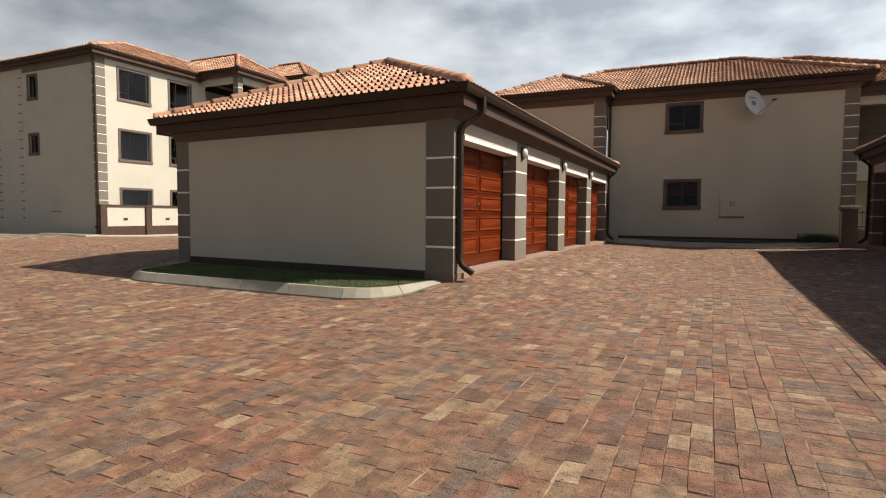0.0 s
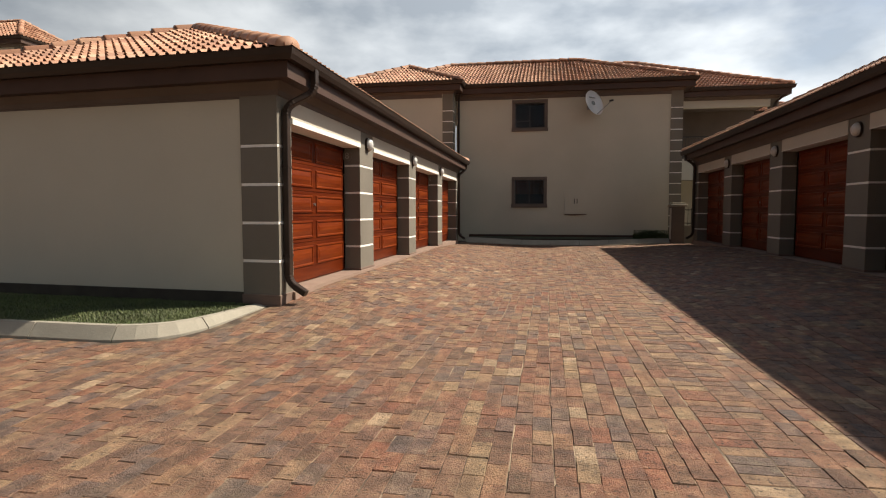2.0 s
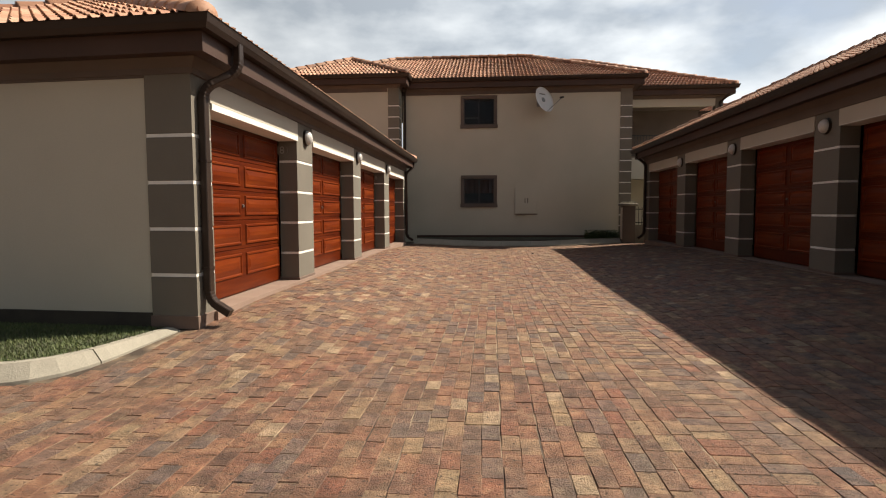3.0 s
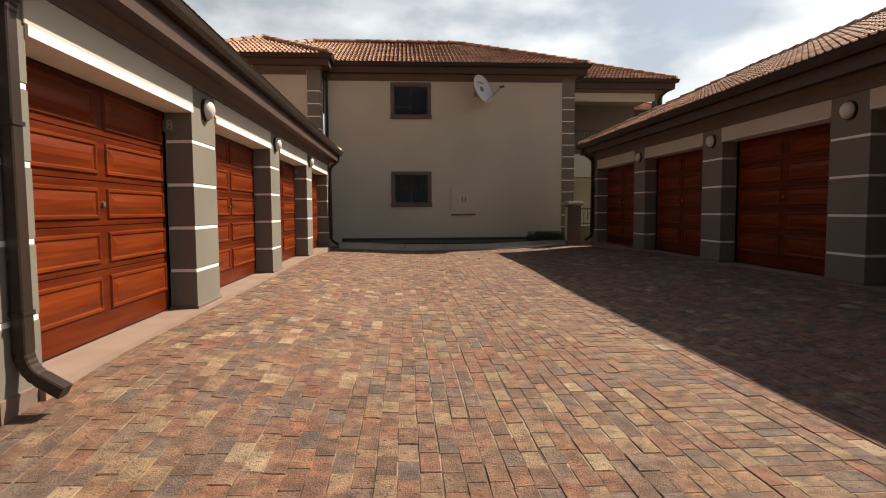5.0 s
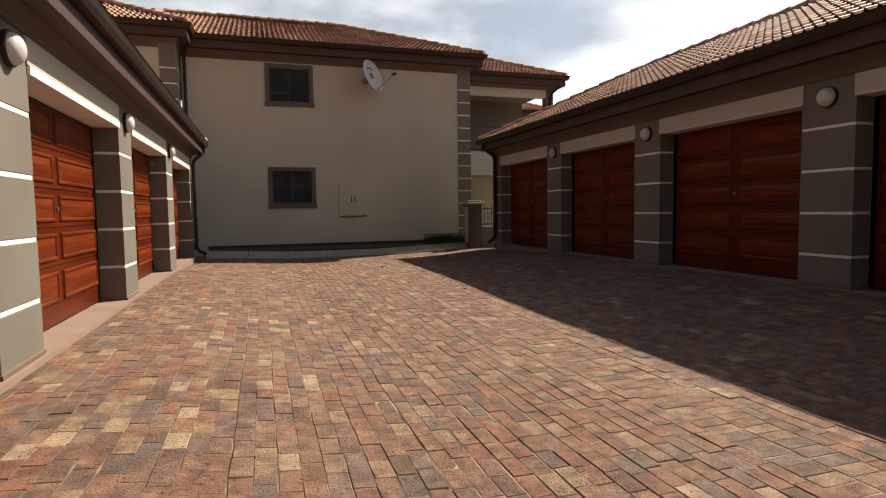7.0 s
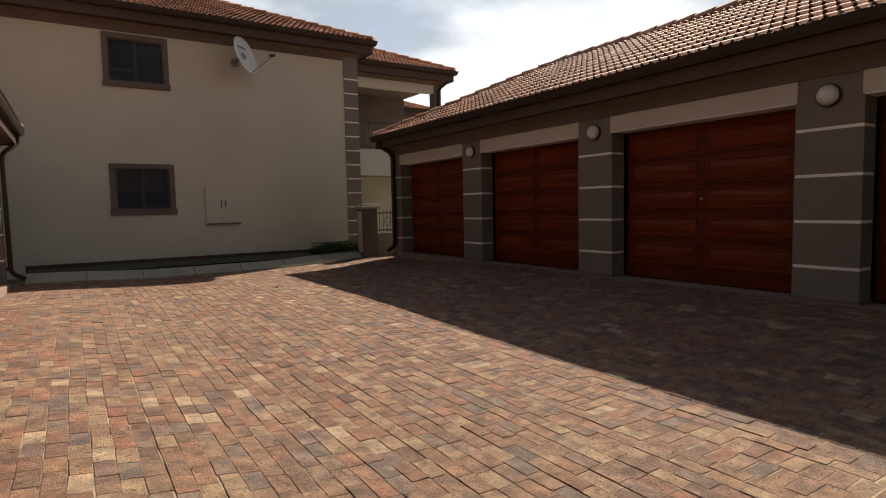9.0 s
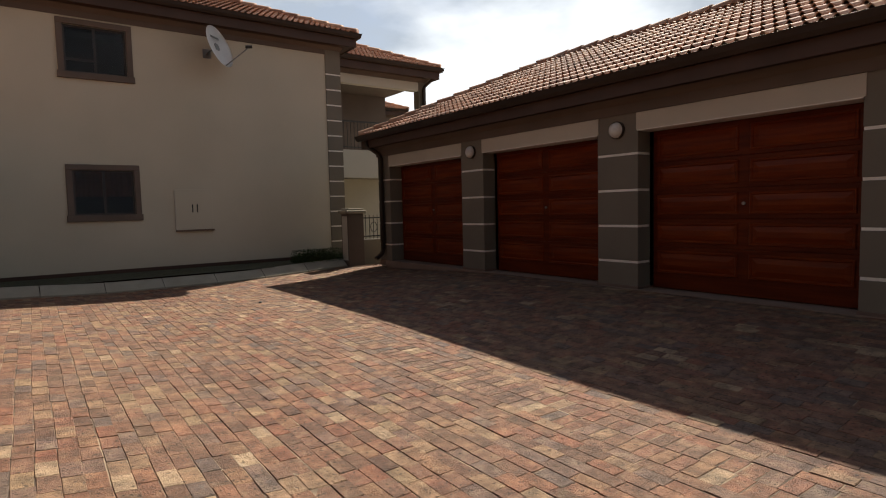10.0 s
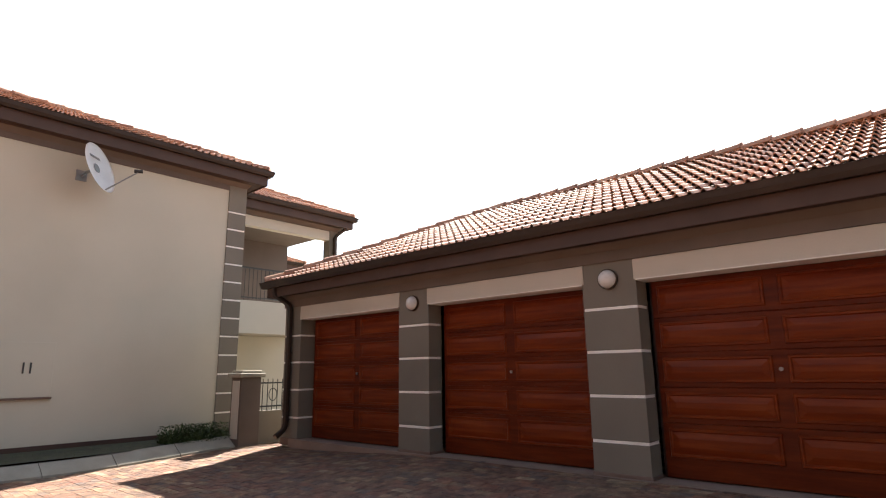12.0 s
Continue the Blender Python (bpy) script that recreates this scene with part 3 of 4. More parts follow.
def garage(name, label, face, back, way, piers, ends, bands, lintel, top, floor, lamps, picks, pitch):
    """A row of lock-up garages. face: x of the piers' fronts; way: the side they face (+1 or -1);
    piers: (y0, y1) in order; ends: outer wall faces; lintel: (bottom, white edge, top)."""
    g = thing(name, ((face + back) / 2, (ends[0] + ends[1]) / 2, floor - 0.1), label, "garage", "", "")
    y0, y1 = ends
    x0, x1 = min(face, back), max(face, back)
    depth = 0.28
    inner = face - way * depth
    wall_top = top - 0.28
    # back and end walls
    part("wall", boxes((back, back + way * 0.22, y0 + 0.225, y1 - 0.225, floor - 0.15, wall_top)), plaster, g)
    for ya, yb in ((y0, y0 + 0.22), (y1 - 0.22, y1)):
        part("wall", boxes((back + way * 0.003, face - way * 0.02, ya + 0.004, yb - 0.004, floor - 0.15, wall_top)), plaster, g, "beige plastered end wall")
    # trim on the near end wall: quoins, frieze
    for ya, out_y in ((y0, -1), (y1, 1)):
        lo, hi = (ya - 0.012, ya + 0.02) if out_y < 0 else (ya - 0.02, ya + 0.012)
        cut = (0.35, 0.49) if way > 0 else (0.49, 0.35)
        part("frieze", boxes((x0 + cut[0], x1 - cut[1], lo + 0.004, hi - 0.004, lintel[2] - 0.02, wall_top)), surround_paint, g)
        bx0, bx1 = (back - 0.012 * way, back + way * 0.34)
        q = quoin(g, "quoin", min(bx0, bx1), max(bx0, bx1), lo, hi + (0.2 if out_y < 0 else 0), floor - 0.12, wall_top - 0.001, bands)
        part("plinth", boxes((x0 + cut[0] - 0.005, x1 - cut[1] + 0.005, lo - 0.004, hi - 0.01, floor - 0.15, floor + 0.03)), plinth_dark, g)
    # piers
    for k, (a, b) in enumerate(piers):
        if k in (0, len(piers) - 1):
            # corner pier wraps round on to the end wall
            wrap = face - way * 0.48
            ya, yb = (y0 - 0.012, b) if k == 0 else (a, y1 + 0.012)
            quoin(g, "pier", min(face, wrap), max(face, wrap), ya, yb, floor - 0.12, wall_top - 0.002, bands, 0.12)
        else:
            quoin(g, "pier", min(face, inner), max(face, inner), a, b, floor - 0.12, wall_top - 0.002, bands, 0.15)
    # lintels and doors
    for (a, b), (c, d) in zip(piers, piers[1:]):
        part("wall", boxes((face - way * 0.008, inner, b, c, lintel[1] + 0.002, wall_top - 0.003)), trim_paint, g)
        part("lintel", boxes((face - way * 0.006, face + way * 0.014, b - 0.02, c + 0.02, lintel[1] + 0.001, lintel[2]), bevel=0.004), lintel_paint, g, "plain grey plastered lintel")
        part("lintel_edge", boxes((face + way * 0.022, inner + way * 0.003, b + 0.001, c - 0.001, lintel[0], lintel[1])), band_paint, g, "white painted lintel edge")
        garage_door(g, inner + way * 0.002, way, b + 0.05, c - 0.05, floor + 0.012, lintel[0] - 0.004)
        # added dark sheet gives the shade in the slits around the door
        part("door_recess", boxes((inner - way * 0.09, inner - way * 0.07, b + 0.003, c - 0.003, floor, lintel[0] + 0.05)), frame_metal, g, "dark sheet put in for the shade behind the door")
    part("apron", boxes((inner - way * 0.2, face + way * 0.05, y0 + 0.3, y1 - 0.3, floor - 0.2, floor)), apron_mat, g, "pinkish screed threshold")
    part("ceiling_slab", boxes((x0 + 0.25, x1 - 0.5, y0 + 0.25, y1 - 0.25, wall_top - 0.1, wall_top - 0.02)), room_dark, g)
    eaves(g, x0, x1, y0, y1, top, over=0.36, depth=0.27, cornice=top - 0.27 - lintel[2] - 0.004)
    lay(hip_roof(g, x0 - 0.28, x1 + 0.28, y0 - 0.28, y1 + 0.28, top - 0.012, pitch, picks))
    for y, z in lamps:
        wall_lamp(face, way, y, z)
    return g


LX, RX = -3.56, 4.29
left_piers = [(8.55, 8.91), (11.50, 12.23), (14.96, 15.64), (18.44, 19.15), (21.80, 22.16)]
left_garage = garage("garage_block", "beige garage block with four timber doors and tiled hip roof", LX, -9.90, 1, left_piers, (8.55, 22.16),
                     (0.66, 1.11, 1.56, 2.01), (2.305, 2.37, 2.58), 3.00, 0.255, [(11.90, 2.40), (15.33, 2.42), (18.82, 2.42)],
                     lambda x, y: y < 12.5 and x < -3.1, 0.440)
right_piers = [(5.30, 5.66), (8.72, 9.40), (11.98, 12.64), (15.21, 15.88), (18.45, 19.09), (21.74, 22.25)]
right_garage = garage("garage_block", "shaded garage block with timber doors and tiled hip roof", RX, 10.1, -1, right_piers, (5.30, 22.25),
                      (0.69, 1.187, 1.684, 2.18), (2.475, 2.487, 2.72), 3.215, 0.32, [(9.06, 2.52), (12.31, 2.52), (15.54, 2.52), (18.77, 2.52)],
                      lambda x, y: x < 7 and 11.0 < y < 17.5, 0.466)

downpipe(left_garage, [(-3.22, 8.86, 2.92), (-3.22, 8.86, 2.66), (-3.51, 8.68, 2.47), (-3.51, 8.68, 0.40), (-3.29, 8.68, 0.27)])
downpipe(left_garage, [(-3.27, 22.25, 2.92), (-3.27, 22.25, 2.74), (-3.49, 22.05, 2.52), (-3.49, 22.05, 0.42), (-3.28, 22.05, 0.30)])
downpipe(right_garage, [(4.0, 22.25, 3.14), (4.0, 22.25, 2.98), (4.225, 22.02, 2.75), (4.225, 22.02, 0.50), (4.02, 22.02, 0.36)])


SKEW = 0.063         # the near end wall of the left block is not square to its doors


def skewed(x, y):
    return y + SKEW * (LX - x)


shear = Matrix.Identity(4)
shear[1][0], shear[1][3] = -SKEW, SKEW * LX
for ob in left_garage.children_recursive:
    ob.data.transform(shear)
for parent, name, mesh, mats in PIECES[:2]:
    for m in mats:
        m[1][3] = skewed(m[0][3], m[1][3])


def words(text, size, m, mat, name, parent, label=""):
    """Raised lettering in the built-in font, as a mesh."""
    cu = bpy.data.curves.new(name, "FONT")
    cu.body, cu.size, cu.extrude, cu.align_x, cu.align_y = text, size, 0.004, "CENTER", "CENTER"
    tmp = bpy.data.objects.new(name, cu)
    scene.collection.objects.link(tmp)
    me = bpy.data.meshes.new_from_object(tmp.evaluated_get(bpy.context.evaluated_depsgraph_get()))
    bpy.data.objects.remove(tmp)
    me.transform(m)
    me.materials.clear()
    me.materials.append(mat)
    ob = new(name, me)
    ob.parent = parent
    ob.matrix_parent_inverse = parent.matrix_basis.inverted() if parent.parent is None else Matrix()
    if label:
        ob["label"] = label
    return ob


for text, y in (("8", 11.50), ("6", 18.44)):
    sign = thing("number_plaque", (-3.78, y, 2.10), "small oval door number plaque on a pier", "number sign", "garage door numbers")
    bm = tube([(-3.78, y - 0.001, 2.17), (-3.78, y - 0.012, 2.17)], 0.085, 20)
    part("plate", bm, trim_paint, sign)
    words(text, 0.15, pose(-3.78, y - 0.014, 2.17, 90, 0, 0), plaque_mat, "number", sign, "pale raised number")


# ---- windows ----
def window(name, owner, axis, face, out_way, a0, a1, z0, z1, layout, surround=0.11, depth=0.22, curtain=False):
    """A window in a wall: plaster surround, metal frame, panes and a room behind, its dimness put into the colour. axis
    'x': the wall runs along x.
    layout: rows of panes (a0, a1, z0, z1) as fractions of the opening."""
    def bx(n0, n1, p, q, r, s, bevel=0.0):
        n0, n1 = face + out_way * n0, face + out_way * n1
        return (p, q, min(n0, n1), max(n0, n1), r, s) if axis == "x" else (min(n0, n1), max(n0, n1), p, q, r, s)
    s = surround
    bm = bmesh.new()
    for r in ((a0 - s, a1 + s, z1, z1 + s), (a0 - s, a0, z0, z1), (a1, a1 + s, z0, z1), (a0 - s - 0.02, a1 + s + 0.02, z0 - s - 0.02, z0)):
        out_d = 0.055 if r[3] <= z0 + 1e-6 else 0.035
        box(bm, *bx(-0.01, out_d, r[0], r[1], r[2], r[3]), bevel=0.006)
    win = part("window", bm, surround_paint, owner, "dark metal window in a brown plaster surround")
    f = 0.035
    bm = bmesh.new()
    for r in ((a0, a1, z1 - f, z1), (a0, a1, z0, z0 + f), (a0, a0 + f, z0 + f, z1 - f), (a1 - f, a1, z0 + f, z1 - f)):
        box(bm, *bx(-0.10, -0.05, *r), bevel=0.004)
    w, h = a1 - a0, z1 - z0
    for p, q, r, t in layout:
        pa, qa, ra, ta = a0 + p * w, a0 + q * w, z0 + r * h, z0 + t * h
        for e in ((pa, qa, ta - 0.022, ta), (pa, qa, ra, ra + 0.022), (pa, pa + 0.022, ra + 0.022, ta - 0.022), (qa - 0.022, qa, ra + 0.022, ta - 0.022)):
            box(bm, *bx(-0.095, -0.042, *e), bevel=0.003)
    part("window_frame", bm, frame_metal, win, "dark bronze aluminium frame")
    for p, q, r, t in layout:
        pane = part("pane", boxes(bx(-0.075, -0.069, a0 + p * w + 0.01, a0 + q * w - 0.01, z0 + r * h + 0.01, z0 + t * h - 0.01)), glass, win)
        pane.visible_shadow = False
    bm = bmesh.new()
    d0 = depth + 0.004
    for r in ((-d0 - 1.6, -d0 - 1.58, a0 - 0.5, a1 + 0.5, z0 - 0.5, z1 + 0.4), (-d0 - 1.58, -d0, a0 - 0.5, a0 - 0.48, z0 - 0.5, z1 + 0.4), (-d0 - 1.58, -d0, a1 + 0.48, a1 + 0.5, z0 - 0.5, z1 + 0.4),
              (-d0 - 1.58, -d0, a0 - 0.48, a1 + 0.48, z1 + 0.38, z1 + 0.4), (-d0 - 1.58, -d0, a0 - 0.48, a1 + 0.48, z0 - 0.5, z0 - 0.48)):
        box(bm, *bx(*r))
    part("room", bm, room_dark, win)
    if curtain:
        bm = bmesh.new()
        n = 26
        prev = None
        for i in range(n + 1):
            u = a0 - 0.05 + (w + 0.1) * i / n
            o = face + out_way * (-depth - 0.10 + 0.025 * math.sin(i * 1.7))
            lo = z0 + h * 0.42 if curtain == "half" else z0 - 0.1
            pts = [(u, o, zz) if axis == "x" else (o, u, zz) for zz in (lo, z1 + 0.1)]
            cur = [bm.verts.new(p) for p in pts]
            if prev:
                bm.faces.new((prev[0], cur[0], cur[1], prev[1]))
            prev = cur
        bmesh.ops.solidify(bm, geom=bm.faces[:], thickness=0.006)
        part("curtain", bm, curtain_mat, win, "drawn brown curtain")
    return win


SPLIT = [(0.0, 0.49, 0.28, 1.0), (0.0, 0.49, 0.0, 0.28), (0.49, 1.0, 0.0, 1.0)]
TWO = [(0.0, 0.5, 0.0, 1.0), (0.5, 1.0, 0.0, 1.0)]

# ---- the house at the end of the yard ----
HY = 24.03
house = thing("house", (0, 29, 0.1), "two-storey beige house with taupe quoins and terracotta hip roofs", "house")
openings = [(-1.67, -0.58, 4.37, 5.29), (-1.67, -0.58, 1.53, 2.44)]
part("wall", holed_wall("x", HY, HY + 0.22, -3.9, 4.25, 0.0, 5.66, openings), plaster, house, "beige plastered gable-end wall")
window("window", house, "x", HY, -1, *openings[0], SPLIT)
window("window", house, "x", HY, -1, *openings[1], TWO, curtain="half")
part("frieze", boxes((-3.9, 3.86, HY - 0.02, HY + 0.02, 5.44, 5.655)), surround_paint, house)
part("wall", boxes((4.03, 4.25, HY + 0.225, 31.0, 0.0, 5.66)), plaster, house)
part("wall", boxes((-3.9, 4.25, 31.0, 31.2, 0.0, 5.66)), plaster, house)
house_bands = [0.72 + 0.385 * i for i in range(12)]
quoin(house, "quoin", 3.86, 4.27, HY - 0.02, HY + 0.40, 0.05, 5.655, house_bands)
part("plinth", boxes((-3.4, 3.84, HY - 0.012, HY + 0.02, 0.0, 0.385)), fascia_paint, house)
eaves(house, -8.2, 4.25, HY, 31.0, 5.95, over=0.42)
lay(hip_roof(house, -8.53, 4.60, HY - 0.35, 31.35, 5.945, 0.437))
# front-left wing
WY = 23.28
part("wall", boxes((-8.2, -3.93, WY, WY + 0.22, 0.0, 5.66)), plaster, house)
part("wall", boxes((-4.15, -3.93, WY + 0.225, HY - 0.003, 0.0, 5.66)), plaster, house)
part("wall", boxes((-8.2, -7.98, WY + 0.225, 31.0, 0.0, 5.66)), plaster, house)
quoin(house, "quoin", -4.30, -3.91, WY - 0.02, WY + 0.38, 0.05, 5.655, house_bands)
part("frieze", boxes((-8.2, -4.32, WY - 0.02, WY + 0.02, 5.44, 5.64)), surround_paint, house)
wing = thing("house_wing", (-6, 24.5, 0.1), "projecting upper storey wing with a terracotta hip roof", "house wing")
eaves(wing, -8.2, -3.93, WY, 29.0, 5.975, over=0.42)
lay(hip_roof(wing, -8.55, -3.58, WY - 0.35, 29.35, 5.97, 0.46))
downpipe(house, [(-3.72, 23.72, 5.80), (-3.72, 23.72, 5.65), (-3.80, 23.96, 5.50), (-3.80, 23.96, 0.45), (-3.70, 23.86, 0.36)])

# balcony side at the back right
rear = thing("balcony_wing", (6.2, 29, 0.1), "set-back wing with a covered balcony and terracotta roof", "house wing")
BY = 25.40
# dark brown on back wall and ceiling carries the balcony's shade in the colour
part("wall", boxes((4.26, 7.88, 27.9, 28.1, 2.75, 5.5)), surround_paint, rear, "back wall of the balcony, its shade put into a dark brown colour")
part("wall", boxes((4.26, 7.9, BY, BY + 0.22, 2.45, 3.25)), cream, rear, "cream balcony parapet")
part("wall", boxes((4.26, 7.60, BY - 0.01, BY + 0.2, 5.14, 5.40)), cream, rear, "cream balcony beam")
part("wall", boxes((4.26, 7.9, BY, BY + 0.22, 5.402, 5.60)), trim_paint, rear)
part("floor_slab", boxes((4.26, 7.9, BY + 0.223, 28.0, 2.55, 2.75)), cream, rear)
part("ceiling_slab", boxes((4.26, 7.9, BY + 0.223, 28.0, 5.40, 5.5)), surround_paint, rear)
part("pier", boxes((7.60, 7.88, BY - 0.02, BY + 0.26, 0.05, 5.60), bevel=0.006), trim_paint, rear, "plain taupe balcony pier")
part("wall", boxes((4.26, 8.0, 33.0, 33.2, 0.0, 5.6)), plaster, rear)
part("wall", boxes((7.5, 7.7, 28.1, 33.0, 0.0, 5.6)), plaster, rear)
part("wall", boxes((4.27, 9.8, 27.6, 27.8, 0.0, 2.54)), plaster, rear, "patio back wall")
rail = part("railing", boxes((4.3, 7.45, BY + 0.08, BY + 0.12, 4.06, 4.10), (4.3, 7.45, BY + 0.08, BY + 0.12, 3.32, 3.35)), black_paint, rear, "black metal balcony railing")
for k in range(28):
    x = 4.38 + k * 0.112
    part("baluster", tube([(x, BY + 0.10, 3.25), (x, BY + 0.10, 4.06)], 0.008, 6), black_paint, rail)
eaves(rear, -4.0, 7.85, BY, 34.5, 5.82, over=0.42)
lay(hip_roof(rear, -4.35, 8.20, BY - 0.35, 34.85, 5.815, 0.445))
downpipe(rear, [(8.05, BY - 0.25, 5.70), (8.05, BY - 0.25, 5.55), (7.75, BY - 0.08, 5.25), (7.75, BY - 0.08, 0.40), (7.70, BY - 0.2, 0.30)])

# meter box with the house number
meter = thing("meter_box", (0.575, HY, 1.16), "beige flush meter cupboard numbered eleven on the house wall", "meter box")
part("door", boxes((0.19, 0.96, HY - 0.028, HY + 0.01, 1.16, 2.05), bevel=0.004), plaster, meter)
part("edge", boxes((0.175, 0.189, HY - 0.034, HY, 1.15, 2.05)), cream, meter)
part("ledge", boxes((0.175, 0.98, HY - 0.06, HY, 1.125, 1.158), bevel=0.004), plinth_paint, meter)
for x in (0.535, 0.635):
    words("1", 0.26, pose(x, HY - 0.032, 1.62, 90, 0, 0), black_paint, "digit", meter, "black house number digit")

# satellite dish
dish = thing("satellite_dish", (1.25, HY, 5.1), "white satellite dish on a wall bracket", "satellite dish")
facing = Vector((0.64, -0.70, 0.31)).normalized()
turn = facing.to_track_quat("Z", "Y").to_matrix().to_4x4()
place = Matrix.Translation((1.11, 23.58, 5.10)) @ turn
bm = bmesh.new()
levels = []
for j in range(9):
    r = 0.455 * j / 8
    levels.append([bm.verts.new((r * math.cos(a) * 0.94, r * math.sin(a) * 1.04, 0.42 * r * r)) for a in [math.tau * i / 36 for i in range(36)]] if j else [bm.verts.new((0, 0, 0))])
for i in range(36):
    bm.faces.new((levels[0][0], levels[1][i], levels[1][(i + 1) % 36]))
    for a, b in zip(levels[1:], levels[2:]):
        bm.faces.new((a[i], b[i], b[(i + 1) % 36], a[(i + 1) % 36]))
bmesh.ops.solidify(bm, geom=bm.faces[:], thickness=0.012)
for f in bm.faces:
    f.smooth = True
bm.transform(place)
part("reflector", bm, white_enamel, dish, "white pressed reflector")
bm = tube([(0, 0, 0), (0, 0, 0.004)], 0.09, 20)
bm.transform(place @ Matrix.Translation((0.02, 0.02, 0.012)))
part("emblem", bm, red_mark, dish, "dull grey round emblem")
bm = boxes((-0.15, 0.15, 0.20, 0.245, 0.035, 0.040))
bm.transform(place)
part("lettering", bm, grey_steel, dish, "grey bar of lettering")
feed = Vector((1.74, 23.28, 5.14))
low = min((place @ Vector((0.40 * math.cos(a), 0.44 * math.sin(a), 0.08)) for a in [math.tau * i / 24 for i in range(24)]), key=lambda p: p.z)
part("feed_arm", tube([tuple(low), tuple(feed)], 0.013, 8), grey_steel, dish, "thin grey feed arm")
back_dir = (place @ Vector((0, 0, 0)) - feed).normalized()
part("feed_horn", tube([tuple(feed - back_dir * 0.05), tuple(feed + back_dir * 0.03), tuple(feed + back_dir * 0.09)], 0.034, 12), black_paint, dish, "dark receiver head")
part("bracket", tube([tuple(place @ Vector((0, 0, -0.02))), (1.02, 23.80, 5.06), (1.02, HY, 5.06)], 0.022, 10), grey_steel, dish)
part("wall_plate", boxes((0.93, 1.11, HY - 0.012, HY + 0.004, 4.96, 5.16), bevel=0.003), grey_steel, dish)

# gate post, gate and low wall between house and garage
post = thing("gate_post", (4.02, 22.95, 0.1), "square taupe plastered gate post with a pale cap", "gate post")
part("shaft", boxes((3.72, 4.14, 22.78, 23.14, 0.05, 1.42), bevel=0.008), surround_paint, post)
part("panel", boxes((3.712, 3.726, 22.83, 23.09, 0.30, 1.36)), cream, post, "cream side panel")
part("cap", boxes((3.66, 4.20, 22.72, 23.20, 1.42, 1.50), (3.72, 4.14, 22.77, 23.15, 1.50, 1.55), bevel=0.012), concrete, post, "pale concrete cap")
fence = thing("low_fence", (4.6, 22.95, 0.1), "low plastered wall with black ironwork on top", "fence")
part("wall", boxes((4.15, 5.6, 22.88, 23.02, 0.05, 0.78), bevel=0.006), trim_paint, fence)
part("rail", boxes((4.15, 5.6, 22.935, 22.965, 1.29, 1.32), (4.15, 5.6, 22.935, 22.965, 0.84, 0.87)), black_paint, fence)
for k in range(12):
    x = 4.28 + k * 0.11
    part("bar", tube([(x, 22.95, 0.78), (x, 22.95, 1.38)], 0.009, 6), black_paint, fence)
for k in range(3):
    pts = [(4.50 + 0.42 * k + 0.09 * math.cos(a), 22.93, 1.08 + 0.12 * math.sin(a)) for a in [math.tau * i / 16 for i in range(17)]]
    part("scroll", tube(pts, 0.009, 6, caps=False), black_paint, fence)

# ---- ground ----
bm = bmesh.new()
xs = [-400, -150, -80, -50, -35] + [-30 + i for i in range(22)] + [-8 + 0.5 * i for i in range(8)] + [-4 + 0.2 * i for i in range(45)] + [5, 5.5, 6] + [7 + i for i in range(10)] + [25, 50, 100, 400]
ys = [-400, -100, -40, -15, -8] + [-5 + i for i in range(9)] + [4.25 + 0.25 * i for i in range(80)] + [25, 26, 28, 32, 40, 60, 120, 400]
grid = [[bm.verts.new((x, y, ground_z(x, y) - 0.0052)) for y in ys] for x in xs]
for i in range(len(xs) - 1):
    for j in range(len(ys) - 1):
        bm.faces.new((grid[i][j], grid[i + 1][j], grid[i + 1][j + 1], grid[i][j + 1]))
for f in bm.faces:
    f.smooth = True
ground = tagged(part("ground", bm, sand), "sandy bedding between the pavers and bare ground beyond", "ground", kind="structure")

# grass beds with their kerbs
rng = random.Random(3)


def rounded(points, r, n=6):
    pts = [Vector(p) for p in points]
    outp = [pts[0]]
    for a, b, c in zip(pts, pts[1:], pts[2:]):
        p, q = b + (a - b).normalized() * r, b + (c - b).normalized() * r
        for k in range(n + 1):
            t = k / n
            outp.append(p * (1 - t) ** 2 + b * 2 * t * (1 - t) + q * t * t)
    outp.append(pts[-1])
    return outp


